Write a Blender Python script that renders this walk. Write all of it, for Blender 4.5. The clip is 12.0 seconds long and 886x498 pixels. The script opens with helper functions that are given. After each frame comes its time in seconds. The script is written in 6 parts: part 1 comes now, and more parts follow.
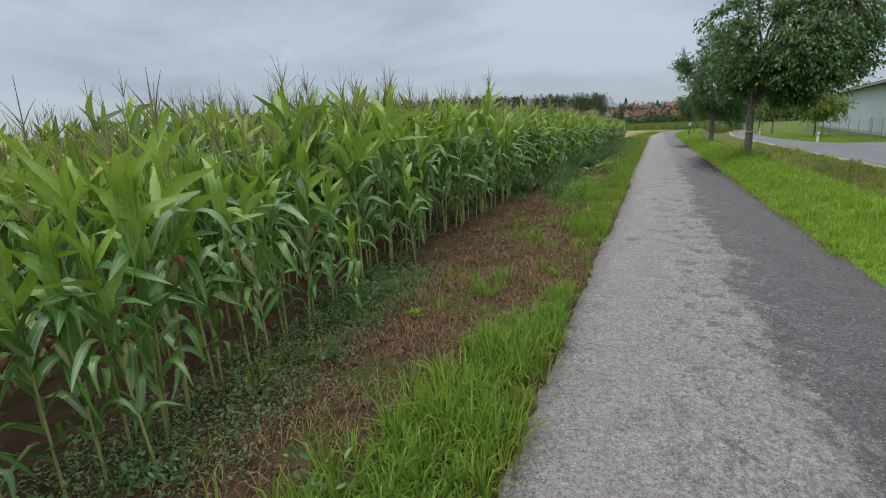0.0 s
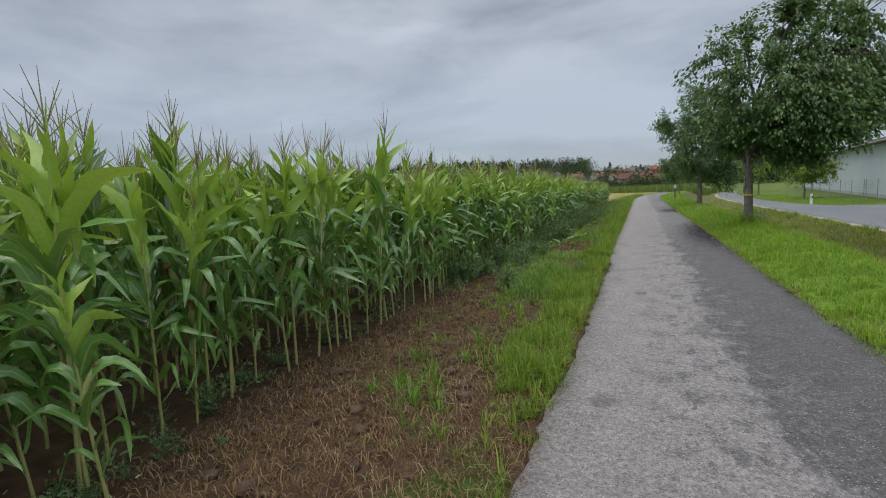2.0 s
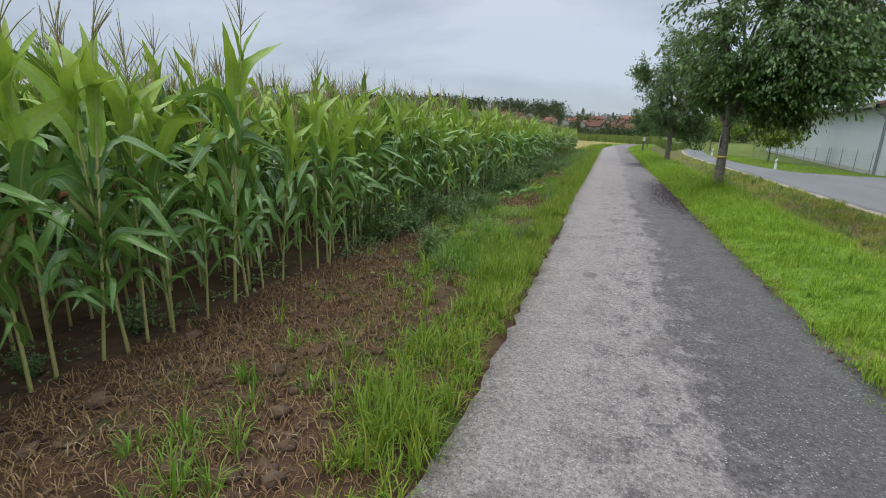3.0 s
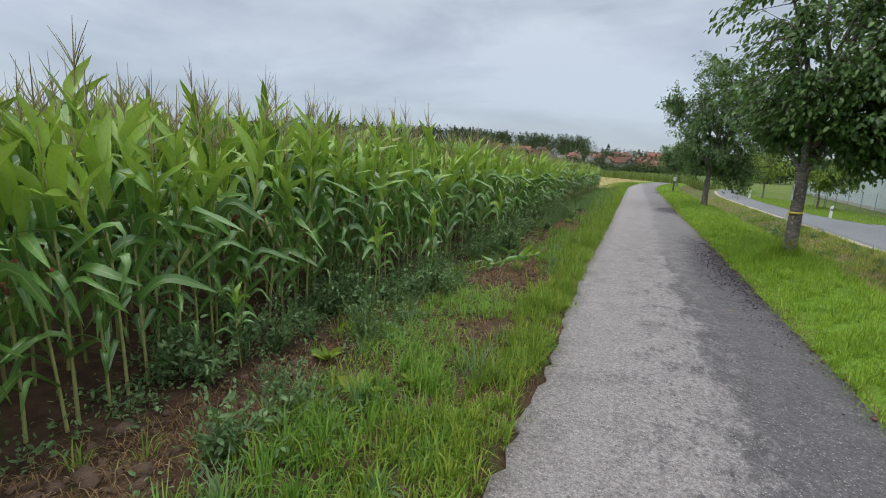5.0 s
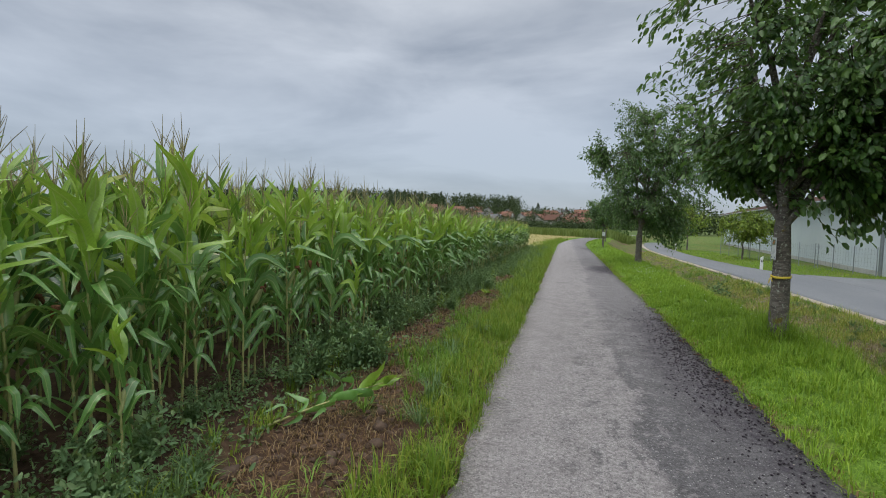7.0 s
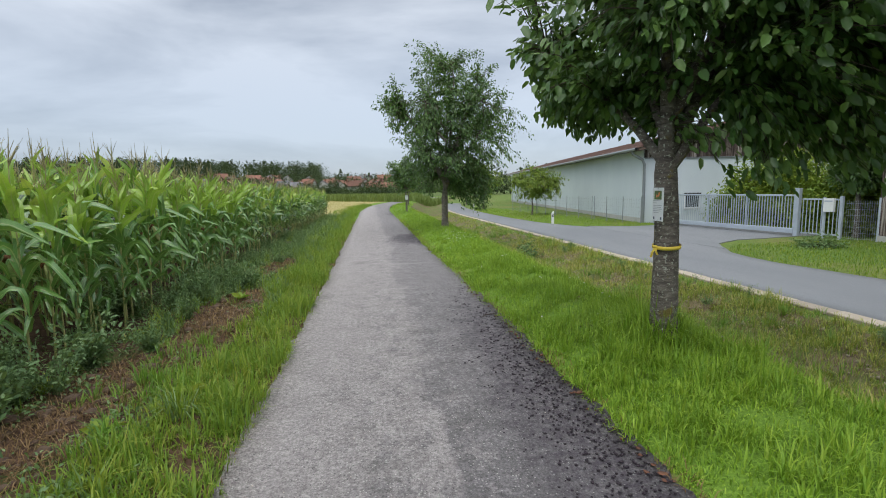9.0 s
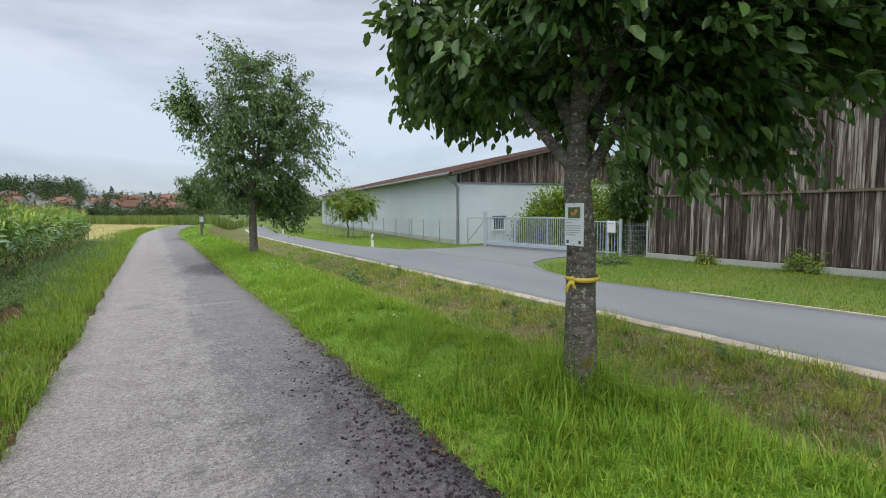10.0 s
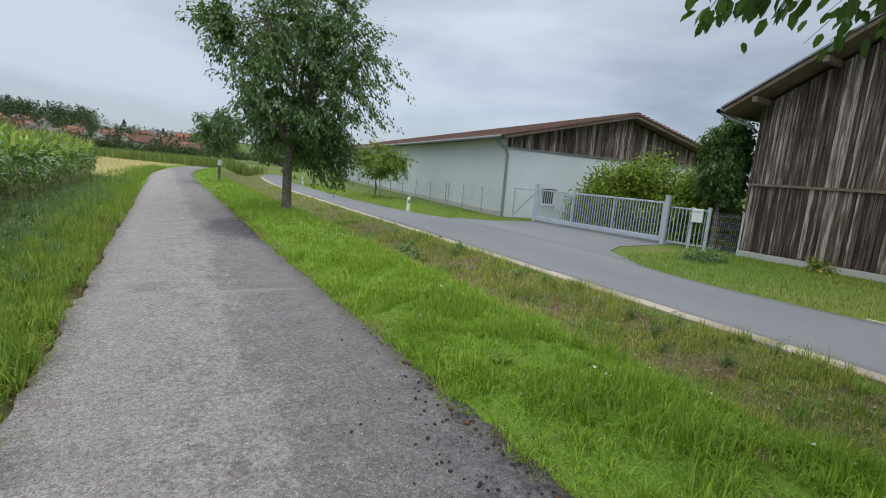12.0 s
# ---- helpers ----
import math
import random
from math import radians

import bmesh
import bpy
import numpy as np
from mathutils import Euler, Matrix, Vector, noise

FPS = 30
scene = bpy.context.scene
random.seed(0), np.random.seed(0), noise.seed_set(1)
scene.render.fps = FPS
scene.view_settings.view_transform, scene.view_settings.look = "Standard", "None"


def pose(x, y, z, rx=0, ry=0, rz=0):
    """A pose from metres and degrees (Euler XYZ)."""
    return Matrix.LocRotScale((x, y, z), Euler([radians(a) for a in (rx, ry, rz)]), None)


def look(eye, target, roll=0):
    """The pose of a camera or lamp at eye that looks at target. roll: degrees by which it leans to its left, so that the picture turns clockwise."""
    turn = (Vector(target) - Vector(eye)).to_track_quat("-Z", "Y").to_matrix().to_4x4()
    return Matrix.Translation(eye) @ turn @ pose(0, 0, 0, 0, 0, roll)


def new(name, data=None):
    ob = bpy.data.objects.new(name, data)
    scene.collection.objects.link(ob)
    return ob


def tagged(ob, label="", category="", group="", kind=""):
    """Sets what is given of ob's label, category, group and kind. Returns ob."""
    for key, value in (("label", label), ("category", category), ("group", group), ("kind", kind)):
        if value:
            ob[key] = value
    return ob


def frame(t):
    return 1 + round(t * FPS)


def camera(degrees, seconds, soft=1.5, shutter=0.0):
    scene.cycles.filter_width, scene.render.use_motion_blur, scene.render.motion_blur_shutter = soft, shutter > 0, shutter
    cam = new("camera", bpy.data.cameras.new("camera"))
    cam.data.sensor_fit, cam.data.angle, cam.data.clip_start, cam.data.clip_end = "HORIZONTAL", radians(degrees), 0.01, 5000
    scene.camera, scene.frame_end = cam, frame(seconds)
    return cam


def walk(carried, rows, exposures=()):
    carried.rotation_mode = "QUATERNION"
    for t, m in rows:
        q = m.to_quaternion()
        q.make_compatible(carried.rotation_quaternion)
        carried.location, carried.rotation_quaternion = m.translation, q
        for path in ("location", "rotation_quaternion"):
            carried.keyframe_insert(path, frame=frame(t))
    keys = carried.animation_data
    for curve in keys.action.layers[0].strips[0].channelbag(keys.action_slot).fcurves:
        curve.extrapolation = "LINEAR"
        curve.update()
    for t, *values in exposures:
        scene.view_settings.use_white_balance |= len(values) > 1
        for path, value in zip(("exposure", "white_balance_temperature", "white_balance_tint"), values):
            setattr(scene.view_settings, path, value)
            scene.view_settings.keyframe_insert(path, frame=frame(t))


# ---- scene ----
cam = camera(85.8, 12.0, soft=1.0)
PATH = [
    (0, (-0.61, -2.205, 1.554), (-1.399, -0.431, 1.073), -2.8),
    (0.5, (-0.598, -1.343, 1.549), (-1.538, 0.373, 1.135), -7.0),
    (1, (-0.597, -0.519, 1.531), (-1.566, 1.193, 1.172), -0.5),
    (1.5, (-0.561, 0.34, 1.554), (-1.304, 2.194, 1.445), -0.6),
    (2, (-0.563, 1.162, 1.544), (-1.327, 2.996, 1.314), -3.1),
    (2.5, (-0.522, 2.014, 1.546), (-1.146, 3.885, 1.21), -1.7),
    (2.7, (-0.514, 2.364, 1.55), (-1.054, 4.222, 1.044), 1.3),
    (4.3, (-0.529, 5.234, 1.714), (-1.487, 6.962, 1.4), -2.9),
    (4.5, (-0.542, 5.586, 1.716), (-1.428, 7.347, 1.381), -1.8),
    (5, (-0.594, 6.482, 1.702), (-1.304, 8.314, 1.328), 3.1),
    (5.5, (-0.584, 7.432, 1.688), (-1.307, 9.275, 1.405), 0.3),
    (6, (-0.583, 8.33, 1.665), (-1.259, 10.198, 1.44), -0.8),
    (6.5, (-0.542, 9.195, 1.645), (-1.125, 11.097, 1.433), -0.1),
    (7, (-0.53, 10.094, 1.663), (-1.021, 12.029, 1.55), 1.5),
    (7.2, (-0.52, 10.445, 1.663), (-0.865, 12.411, 1.535), 2.8),
    (8.8, (-0.324, 13.276, 1.6), (-0.2, 15.231, 1.2), -3.7),
    (9, (-0.299, 13.599, 1.591), (-0.002, 15.561, 1.343), -1.1),
    (9.5, (-0.268, 14.429, 1.577), (0.549, 16.245, 1.391), -0.5),
    (10, (-0.276, 15.173, 1.532), (0.761, 16.875, 1.368), -0.5),
    (10.5, (-0.302, 15.972, 1.546), (0.848, 17.596, 1.349), -1.3),
    (11, (-0.283, 16.721, 1.496), (1.027, 18.158, 1.027), -3.7),
    (11.5, (-0.323, 17.493, 1.496), (0.926, 19.031, 1.223), 2.4),
    (12, (-0.39, 18.272, 1.498), (0.622, 19.969, 1.186), 4.8),
]
EXPOSURES = [(0, -0.12), (0.5, 0.12), (1.0, 0.18), (1.5, -0.3), (2.0, -0.22), (2.5, -0.03), (4.5, 0.12), (5.0, 0.05), (5.5, 0.01), (6.5, -0.16), (7.0, -0.12), (9.0, 0.18), (9.5, 0.09), (10.0, 0.25), (10.5, 0.24), (11.0, 0.34), (11.5, 0.32), (12.0, 0.08)]
walk(cam, [(t, look(eye, target, roll)) for t, eye, target, roll in PATH], EXPOSURES)

# ---------------- world, sun, exposure ----------------
SUN_EL, SUN_AZ = 60.0, 208.0
world = bpy.data.worlds.new("overcast")
scene.world = world
world.use_nodes = True
wn, wl = world.node_tree.nodes, world.node_tree.links
wn.clear()
sky = wn.new("ShaderNodeTexSky")
sky.sky_type, sky.sun_disc = "NISHITA", False
sky.sun_elevation, sky.sun_rotation = radians(SUN_EL), radians(SUN_AZ)
b_sky = wn.new("ShaderNodeBackground")
b_sky.inputs[1].default_value = 0.03
wl.new(sky.outputs[0], b_sky.inputs[0])
tc = wn.new("ShaderNodeTexCoord")
mp = wn.new("ShaderNodeMapping")
mp.inputs["Scale"].default_value = (1.0, 1.0, 3.6)
wl.new(tc.outputs["Generated"], mp.inputs[0])
n1 = wn.new("ShaderNodeTexNoise")
n1.inputs["Scale"].default_value, n1.inputs["Detail"].default_value, n1.inputs["Roughness"].default_value = 1.7, 6.0, 0.55
n1.inputs["Distortion"].default_value = 0.3
wl.new(mp.outputs[0], n1.inputs["Vector"])
cr = wn.new("ShaderNodeValToRGB")
cr.color_ramp.elements[0].position, cr.color_ramp.elements[0].color = 0.34, (0.385, 0.415, 0.458, 1)
cr.color_ramp.elements[1].position, cr.color_ramp.elements[1].color = 0.63, (0.735, 0.76, 0.79, 1)
wl.new(n1.outputs["Fac"], cr.inputs[0])
# thicker, bluer cloud towards the horizon
sep = wn.new("ShaderNodeSeparateXYZ")
wl.new(tc.outputs["Generated"], sep.inputs[0])
hz = wn.new("ShaderNodeMapRange")
hz.inputs["From Min"].default_value, hz.inputs["From Max"].default_value = 0.02, 1.0
wl.new(sep.outputs["Z"], hz.inputs["Value"])
hc = wn.new("ShaderNodeMix")
hc.data_type, hc.blend_type = "RGBA", "MULTIPLY"
hc.inputs[0].default_value = 1.0
ramp2 = wn.new("ShaderNodeValToRGB")
ramp2.color_ramp.elements[0].color = (0.54, 0.60, 0.70, 1)
ramp2.color_ramp.elements[1].color = (1.02, 1.02, 1.01, 1)
# an overcast sky is brightest overhead
zen = ramp2.color_ramp.elements.new(0.5)
zen.color = (1.0, 1.0, 1.0, 1)
ramp2.color_ramp.elements[2].color = (3.1, 3.06, 2.94, 1)
wl.new(hz.outputs[0], ramp2.inputs[0])
wl.new(cr.outputs[0], hc.inputs[6])
wl.new(ramp2.outputs[0], hc.inputs[7])
b_cl = wn.new("ShaderNodeBackground")
b_cl.inputs[1].default_value = 0.95
wl.new(hc.outputs[2], b_cl.inputs[0])
addw = wn.new("ShaderNodeAddShader")
wl.new(b_sky.outputs[0], addw.inputs[0])
wl.new(b_cl.outputs[0], addw.inputs[1])
wout = wn.new("ShaderNodeOutputWorld")
wl.new(addw.outputs[0], wout.inputs[0])

sun = new("sun", bpy.data.lights.new("sun", "SUN"))
sun.data.energy, sun.data.angle, sun.data.color = 1.1, radians(60), (1.0, 0.96, 0.88)
_a, _e = radians(SUN_AZ), radians(SUN_EL)
sun.matrix_world = look((0, 0, 60), (-math.sin(_a) * math.cos(_e), -math.cos(_a) * math.cos(_e), 60 - math.sin(_e)))


# ---------------- materials ----------------
def nodes_of(name):
    m = bpy.data.materials.new(name)
    m.use_nodes = True
    nt = m.node_tree
    return m, nt.nodes, nt.links, nt.nodes["Principled BSDF"], nt.nodes["Material Output"]


def noise_node(n, l, scale, detail=4.0, vec=None, rough=0.55, distort=0.0):
    t = n.new("ShaderNodeTexNoise")
    t.inputs["Scale"].default_value, t.inputs["Detail"].default_value = scale, detail
    t.inputs["Roughness"].default_value, t.inputs["Distortion"].default_value = rough, distort
    if vec is not None:
        l.new(vec, t.inputs["Vector"])
    return t.outputs["Fac"]


def ramp_node(n, l, fac, stops):
    r = n.new("ShaderNodeValToRGB")
    e = r.color_ramp.elements
    while len(e) < len(stops):
        e.new(0.5)
    for el, (p, c) in zip(e, stops):
        el.position, el.color = p, (*c, 1)
    l.new(fac, r.inputs[0])
    return r.outputs[0]


def mix_node(n, l, fac, a, b, blend="MIX"):
    m = n.new("ShaderNodeMix")
    m.data_type, m.blend_type = "RGBA", blend
    for sock, v in ((m.inputs[0], fac), (m.inputs[6], a), (m.inputs[7], b)):
        if isinstance(v, (int, float)):
            sock.default_value = v
        elif isinstance(v, tuple):
            sock.default_value = (*v, 1)
        else:
            l.new(v, sock)
    return m.outputs[2]


def math_node(n, l, op, a, b=0.0, clamp=False):
    m = n.new("ShaderNodeMath")
    m.operation, m.use_clamp = op, clamp
    for sock, v in ((m.inputs[0], a), (m.inputs[1], b)):
        if isinstance(v, (int, float)):
            sock.default_value = v
        else:
            l.new(v, sock)
    return m.outputs[0]


def range_node(n, l, v, a, b, c=0.0, d=1.0):
    r = n.new("ShaderNodeMapRange")
    r.interpolation_type = "SMOOTHSTEP"
    for i, x in enumerate((a, b, c, d)):
        r.inputs[i + 1].default_value = x
    l.new(v, r.inputs[0])
    return r.outputs[0]


def bump_node(n, l, p, height, strength, dist):
    b = n.new("ShaderNodeBump")
    b.inputs["Strength"].default_value, b.inputs["Distance"].default_value = strength, dist
    l.new(height, b.inputs["Height"])
    l.new(b.outputs[0], p.inputs["Normal"])


def position(n, l, stretch=(1, 1, 1), local=False):
    if local:
        src = n.new("ShaderNodeTexCoord").outputs["Object"]
    else:
        src = n.new("ShaderNodeNewGeometry").outputs["Position"]
    m = n.new("ShaderNodeMapping")
    m.inputs["Scale"].default_value = stretch
    l.new(src, m.inputs[0])
    return m.outputs[0]


def plain(name, c1, c2, scale=6.0, fine=60.0, rough=0.7, bump=0.3, dist=0.01, metal=0.0, stretch=(1, 1, 1), local=False, vary=0.0):
    """Two colours mixed by coarse and fine noise, fine relief; vary: change from piece to piece."""
    m, n, l, p, o = nodes_of(name)
    v = position(n, l, stretch, local)
    a, f = noise_node(n, l, scale, 5, v), noise_node(n, l, fine, 3, v)
    fac = math_node(n, l, "ADD", math_node(n, l, "MULTIPLY", a, 0.65), math_node(n, l, "MULTIPLY", f, 0.35))
    c = ramp_node(n, l, fac, [(0.33, c1), (0.67, c2)])
    if vary:
        oi = n.new("ShaderNodeObjectInfo")
        k = range_node(n, l, oi.outputs["Random"], 0, 1, 1 - vary, 1 + vary)
        g = n.new("ShaderNodeCombineColor")
        for i in range(3):
            l.new(k, g.inputs[i])
        c = mix_node(n, l, 1.0, c, g.outputs[0], "MULTIPLY")
    l.new(c, p.inputs["Base Color"])
    p.inputs["Roughness"].default_value, p.inputs["Metallic"].default_value = rough, metal
    bump_node(n, l, p, f, bump, dist)
    return m


def leafy(name, stops, rough=0.5, through_light=0.3, scale=1.2, island=True, spec=0.4, rib=False, glow=(0.36, 0.46, 0.06)):
    """Leaves and blades: colour from piece to piece and in drifts, some light through the blade."""
    m, n, l, p, o = nodes_of(name)
    v = position(n, l)
    big = noise_node(n, l, scale, 3, v)
    if island:
        r = n.new("ShaderNodeNewGeometry").outputs["Random Per Island"]
    else:
        r = n.new("ShaderNodeObjectInfo").outputs["Random"]
    fac = math_node(n, l, "ADD", math_node(n, l, "MULTIPLY", r, 0.6), math_node(n, l, "MULTIPLY", big, 0.45))
    c = ramp_node(n, l, fac, stops)
    fine = noise_node(n, l, 45, 2, v)
    c = mix_node(n, l, 0.35, c, ramp_node(n, l, fine, [(0.3, (0.45, 0.45, 0.45)), (0.7, (1, 1, 1))]), "MULTIPLY")
    if rib:
        # pale midrib, fine lengthwise veins, dry tips on some blades
        uv = n.new("ShaderNodeSeparateXYZ")
        l.new(n.new("ShaderNodeTexCoord").outputs["UV"], uv.inputs[0])
        off = math_node(n, l, "ABSOLUTE", math_node(n, l, "SUBTRACT", uv.outputs["X"], 0.5))
        wv = math_node(n, l, "SINE", math_node(n, l, "MULTIPLY", uv.outputs["X"], 95.0))
        c = mix_node(n, l, range_node(n, l, wv, -1, 1, 0.0, 0.22), c, (0.02, 0.05, 0.01))
        c = mix_node(n, l, range_node(n, l, off, 0.035, 0.075, 0.75, 0.0), c, (0.36, 0.44, 0.17))
        tip = math_node(n, l, "MULTIPLY", range_node(n, l, uv.outputs["Y"], 0.72, 1.0), range_node(n, l, r, 0.72, 0.95))
        c = mix_node(n, l, tip, c, (0.36, 0.27, 0.12))
    l.new(c, p.inputs["Base Color"])
    p.inputs["Roughness"].default_value = rough
    p.inputs["Specular IOR Level"].default_value = spec
    tr = n.new("ShaderNodeBsdfTranslucent")
    l.new(mix_node(n, l, 0.5, c, glow), tr.inputs["Color"])
    mx = n.new("ShaderNodeMixShader")
    mx.inputs[0].default_value = through_light
    l.new(p.outputs[0], mx.inputs[1])
    l.new(tr.outputs[0], mx.inputs[2])
    l.new(mx.outputs[0], o.inputs[0])
    return m


M = {}
# lower maize leaves: colour darkened for canopy shade, bluish pale end for sky sheen
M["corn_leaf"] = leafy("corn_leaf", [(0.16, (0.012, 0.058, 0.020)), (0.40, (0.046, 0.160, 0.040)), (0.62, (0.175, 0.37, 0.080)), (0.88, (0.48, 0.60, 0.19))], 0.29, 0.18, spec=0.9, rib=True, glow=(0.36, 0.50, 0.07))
# upper leaves: yellower young growth, colour also brightened for light on the canopy top
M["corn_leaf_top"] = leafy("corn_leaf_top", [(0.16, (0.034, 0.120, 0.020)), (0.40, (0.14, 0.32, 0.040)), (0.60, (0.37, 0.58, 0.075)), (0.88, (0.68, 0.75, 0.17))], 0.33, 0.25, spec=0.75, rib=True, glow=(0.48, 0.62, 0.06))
M["corn_stalk"] = plain("corn_stalk", (0.26, 0.29, 0.09), (0.46, 0.43, 0.18), 5, 40, 0.5, 0.2, 0.004, stretch=(1, 1, 0.6))
M["tassel"] = leafy("tassel", [(0.2, (0.22, 0.20, 0.11)), (0.6, (0.40, 0.35, 0.18)), (0.9, (0.36, 0.36, 0.15))], 0.8, 0.1, glow=(0.4, 0.36, 0.15))
M["husk"] = plain("husk", (0.22, 0.27, 0.08), (0.38, 0.38, 0.16), 20, 90, 0.55, 0.3, 0.004)
M["silk"] = plain("silk", (0.10, 0.035, 0.018), (0.26, 0.12, 0.05), 30, 120, 0.9, 0.5, 0.01)
M["grass_lush"] = leafy("grass_lush", [(0.15, (0.125, 0.260, 0.025)), (0.5, (0.245, 0.425, 0.036)), (0.85, (0.40, 0.55, 0.062)), (1.0, (0.55, 0.57, 0.12))], 0.55, 0.35, 0.8)
M["grass_rough"] = leafy("grass_rough", [(0.12, (0.086, 0.183, 0.019)), (0.5, (0.170, 0.305, 0.029)), (0.8, (0.323, 0.395, 0.048)), (0.97, (0.612, 0.487, 0.144))], 0.55, 0.3, 1.4)
M["grass_ditch"] = leafy("grass_ditch", [(0.15, (0.14, 0.22, 0.03)), (0.45, (0.29, 0.36, 0.055)), (0.7, (0.48, 0.46, 0.11)), (0.95, (0.64, 0.53, 0.22))], 0.6, 0.28, 0.9)
M["grass_dry"] = leafy("grass_dry", [(0.15, (0.085, 0.048, 0.026)), (0.5, (0.19, 0.112, 0.058)), (0.9, (0.37, 0.255, 0.135))], 0.85, 0.12, 1.5, spec=0.2)
M["straw"] = leafy("straw", [(0.15, (0.20, 0.145, 0.075)), (0.5, (0.33, 0.25, 0.14)), (0.9, (0.48, 0.40, 0.25))], 0.7, 0.12, 2.5, spec=0.3)
M["weed"] = leafy("weed", [(0.15, (0.070, 0.140, 0.055)), (0.55, (0.135, 0.24, 0.095)), (0.95, (0.27, 0.38, 0.17))], 0.6, 0.25, 2.0)
M["verge_herb"] = leafy("verge_herb", [(0.15, (0.07, 0.18, 0.02)), (0.55, (0.15, 0.32, 0.035)), (0.95, (0.32, 0.46, 0.08))], 0.5, 0.3, 2.0)
M["tree_leaf"] = leafy("tree_leaf", [(0.15, (0.028, 0.078, 0.022)), (0.5, (0.070, 0.160, 0.038)), (0.8, (0.155, 0.27, 0.066)), (1.0, (0.34, 0.43, 0.18))], 0.36, 0.29, 0.6, spec=0.65, glow=(0.26, 0.42, 0.07))
M["shrub_leaf"] = leafy("shrub_leaf", [(0.15, (0.088, 0.161, 0.021)), (0.5, (0.178, 0.290, 0.035)), (0.95, (0.390, 0.451, 0.069))], 0.5, 0.28, 0.9)
M["far_leaf"] = leafy("far_leaf", [(0.15, (0.020, 0.040, 0.020)), (0.5, (0.040, 0.070, 0.030)), (0.95, (0.085, 0.118, 0.048))], 0.85, 0.1, 0.03)
M["stubble"] = leafy("stubble", [(0.15, (0.26, 0.26, 0.085)), (0.55, (0.38, 0.34, 0.13)), (0.95, (0.50, 0.43, 0.20))], 0.8, 0.2, 0.3, spec=0.2)
M["far_crop"] = leafy("far_crop", [(0.15, (0.116, 0.176, 0.037)), (0.95, (0.208, 0.275, 0.075))], 0.7, 0.2, 0.2)
M["bloom"] = plain("bloom", (0.70, 0.16, 0.05), (0.85, 0.30, 0.10), 20, 80, 0.6, 0.1)
M["white_bloom"] = plain("white_bloom", (0.70, 0.70, 0.64), (0.85, 0.85, 0.80), 20, 80, 0.6, 0.1)
M["yellow_bloom"] = plain("yellow_bloom", (0.75, 0.50, 0.05), (0.85, 0.65, 0.10), 20, 80, 0.6, 0.1)
M["concrete"] = plain("concrete", (0.42, 0.37, 0.31), (0.62, 0.56, 0.48), 3, 60, 0.85, 0.4, 0.006)
M["kerb"] = plain("kerb", (0.30, 0.25, 0.19), (0.46, 0.40, 0.32), 2.2, 60, 0.9, 0.5, 0.008, vary=0.12)
M["plaster"] = plain("plaster", (0.54, 0.605, 0.645), (0.62, 0.68, 0.72), 0.7, 50, 0.85, 0.15, 0.004, stretch=(1, 1, 0.5))
M["wall_foot"] = plain("wall_foot", (0.38, 0.38, 0.36), (0.52, 0.52, 0.50), 2, 50, 0.9, 0.3, 0.005)
M["roof_tile"] = plain("roof_tile", (0.14, 0.084, 0.070), (0.235, 0.14, 0.114), 4, 30, 0.8, 0.3, 0.01)
M["roof_board"] = plain("roof_board", (0.12, 0.085, 0.065), (0.22, 0.165, 0.13), 3, 40, 0.8, 0.3, 0.006)
M["zinc"] = plain("zinc", (0.24, 0.265, 0.28), (0.33, 0.35, 0.37), 4, 60, 0.45, 0.1, 0.002, metal=0.7)
M["gate_steel"] = plain("gate_steel", (0.42, 0.48, 0.56), (0.52, 0.58, 0.66), 3, 60, 0.45, 0.08, 0.001, metal=0.25)
M["post_steel"] = plain("post_steel", (0.22, 0.25, 0.27), (0.33, 0.36, 0.38), 4, 60, 0.5, 0.1, 0.001, metal=0.5)
M["white_plastic"] = plain("white_plastic", (0.74, 0.75, 0.76), (0.82, 0.83, 0.84), 10, 80, 0.4, 0.05)
M["black_plastic"] = plain("black_plastic", (0.015, 0.015, 0.016), (0.04, 0.04, 0.04), 10, 80, 0.5, 0.1)
M["paper"] = plain("paper", (0.74, 0.76, 0.80), (0.82, 0.84, 0.87), 14, 90, 0.25, 0.05, 0.001)
M["print"] = plain("print", (0.30, 0.32, 0.36), (0.45, 0.47, 0.50), 50, 200, 0.5, 0.02, 0.001)
M["print_dark"] = plain("print_dark", (0.04, 0.06, 0.12), (0.10, 0.12, 0.2), 50, 200, 0.5, 0.02, 0.001)
M["photo_leaf"] = plain("photo_leaf", (0.02, 0.07, 0.015), (0.16, 0.22, 0.08), 60, 160, 0.3, 0.02, 0.001)
M["photo_fruit"] = plain("photo_fruit", (0.62, 0.10, 0.03), (0.85, 0.35, 0.14), 50, 160, 0.3, 0.02, 0.001)
M["field_stone"] = plain("field_stone", (0.22, 0.18, 0.13), (0.42, 0.36, 0.28), 12, 80, 0.9, 0.4, 0.006, vary=0.0)
M["ribbon"] = plain("ribbon", (0.66, 0.47, 0.04), (0.80, 0.62, 0.09), 20, 120, 0.45, 0.2, 0.002)
M["twig"] = plain("twig", (0.05, 0.038, 0.03), (0.11, 0.085, 0.065), 20, 80, 0.9, 0.4, 0.004)
M["fruit"] = plain("fruit", (0.008, 0.005, 0.010), (0.028, 0.014, 0.024), 30, 90, 0.5, 0.3, 0.003)
M["dead_leaf"] = plain("dead_leaf", (0.07, 0.028, 0.018), (0.18, 0.08, 0.045), 20, 90, 0.8, 0.3, 0.003)
M["pane"] = plain("pane", (0.03, 0.035, 0.04), (0.06, 0.065, 0.07), 2, 20, 0.08, 0.0)
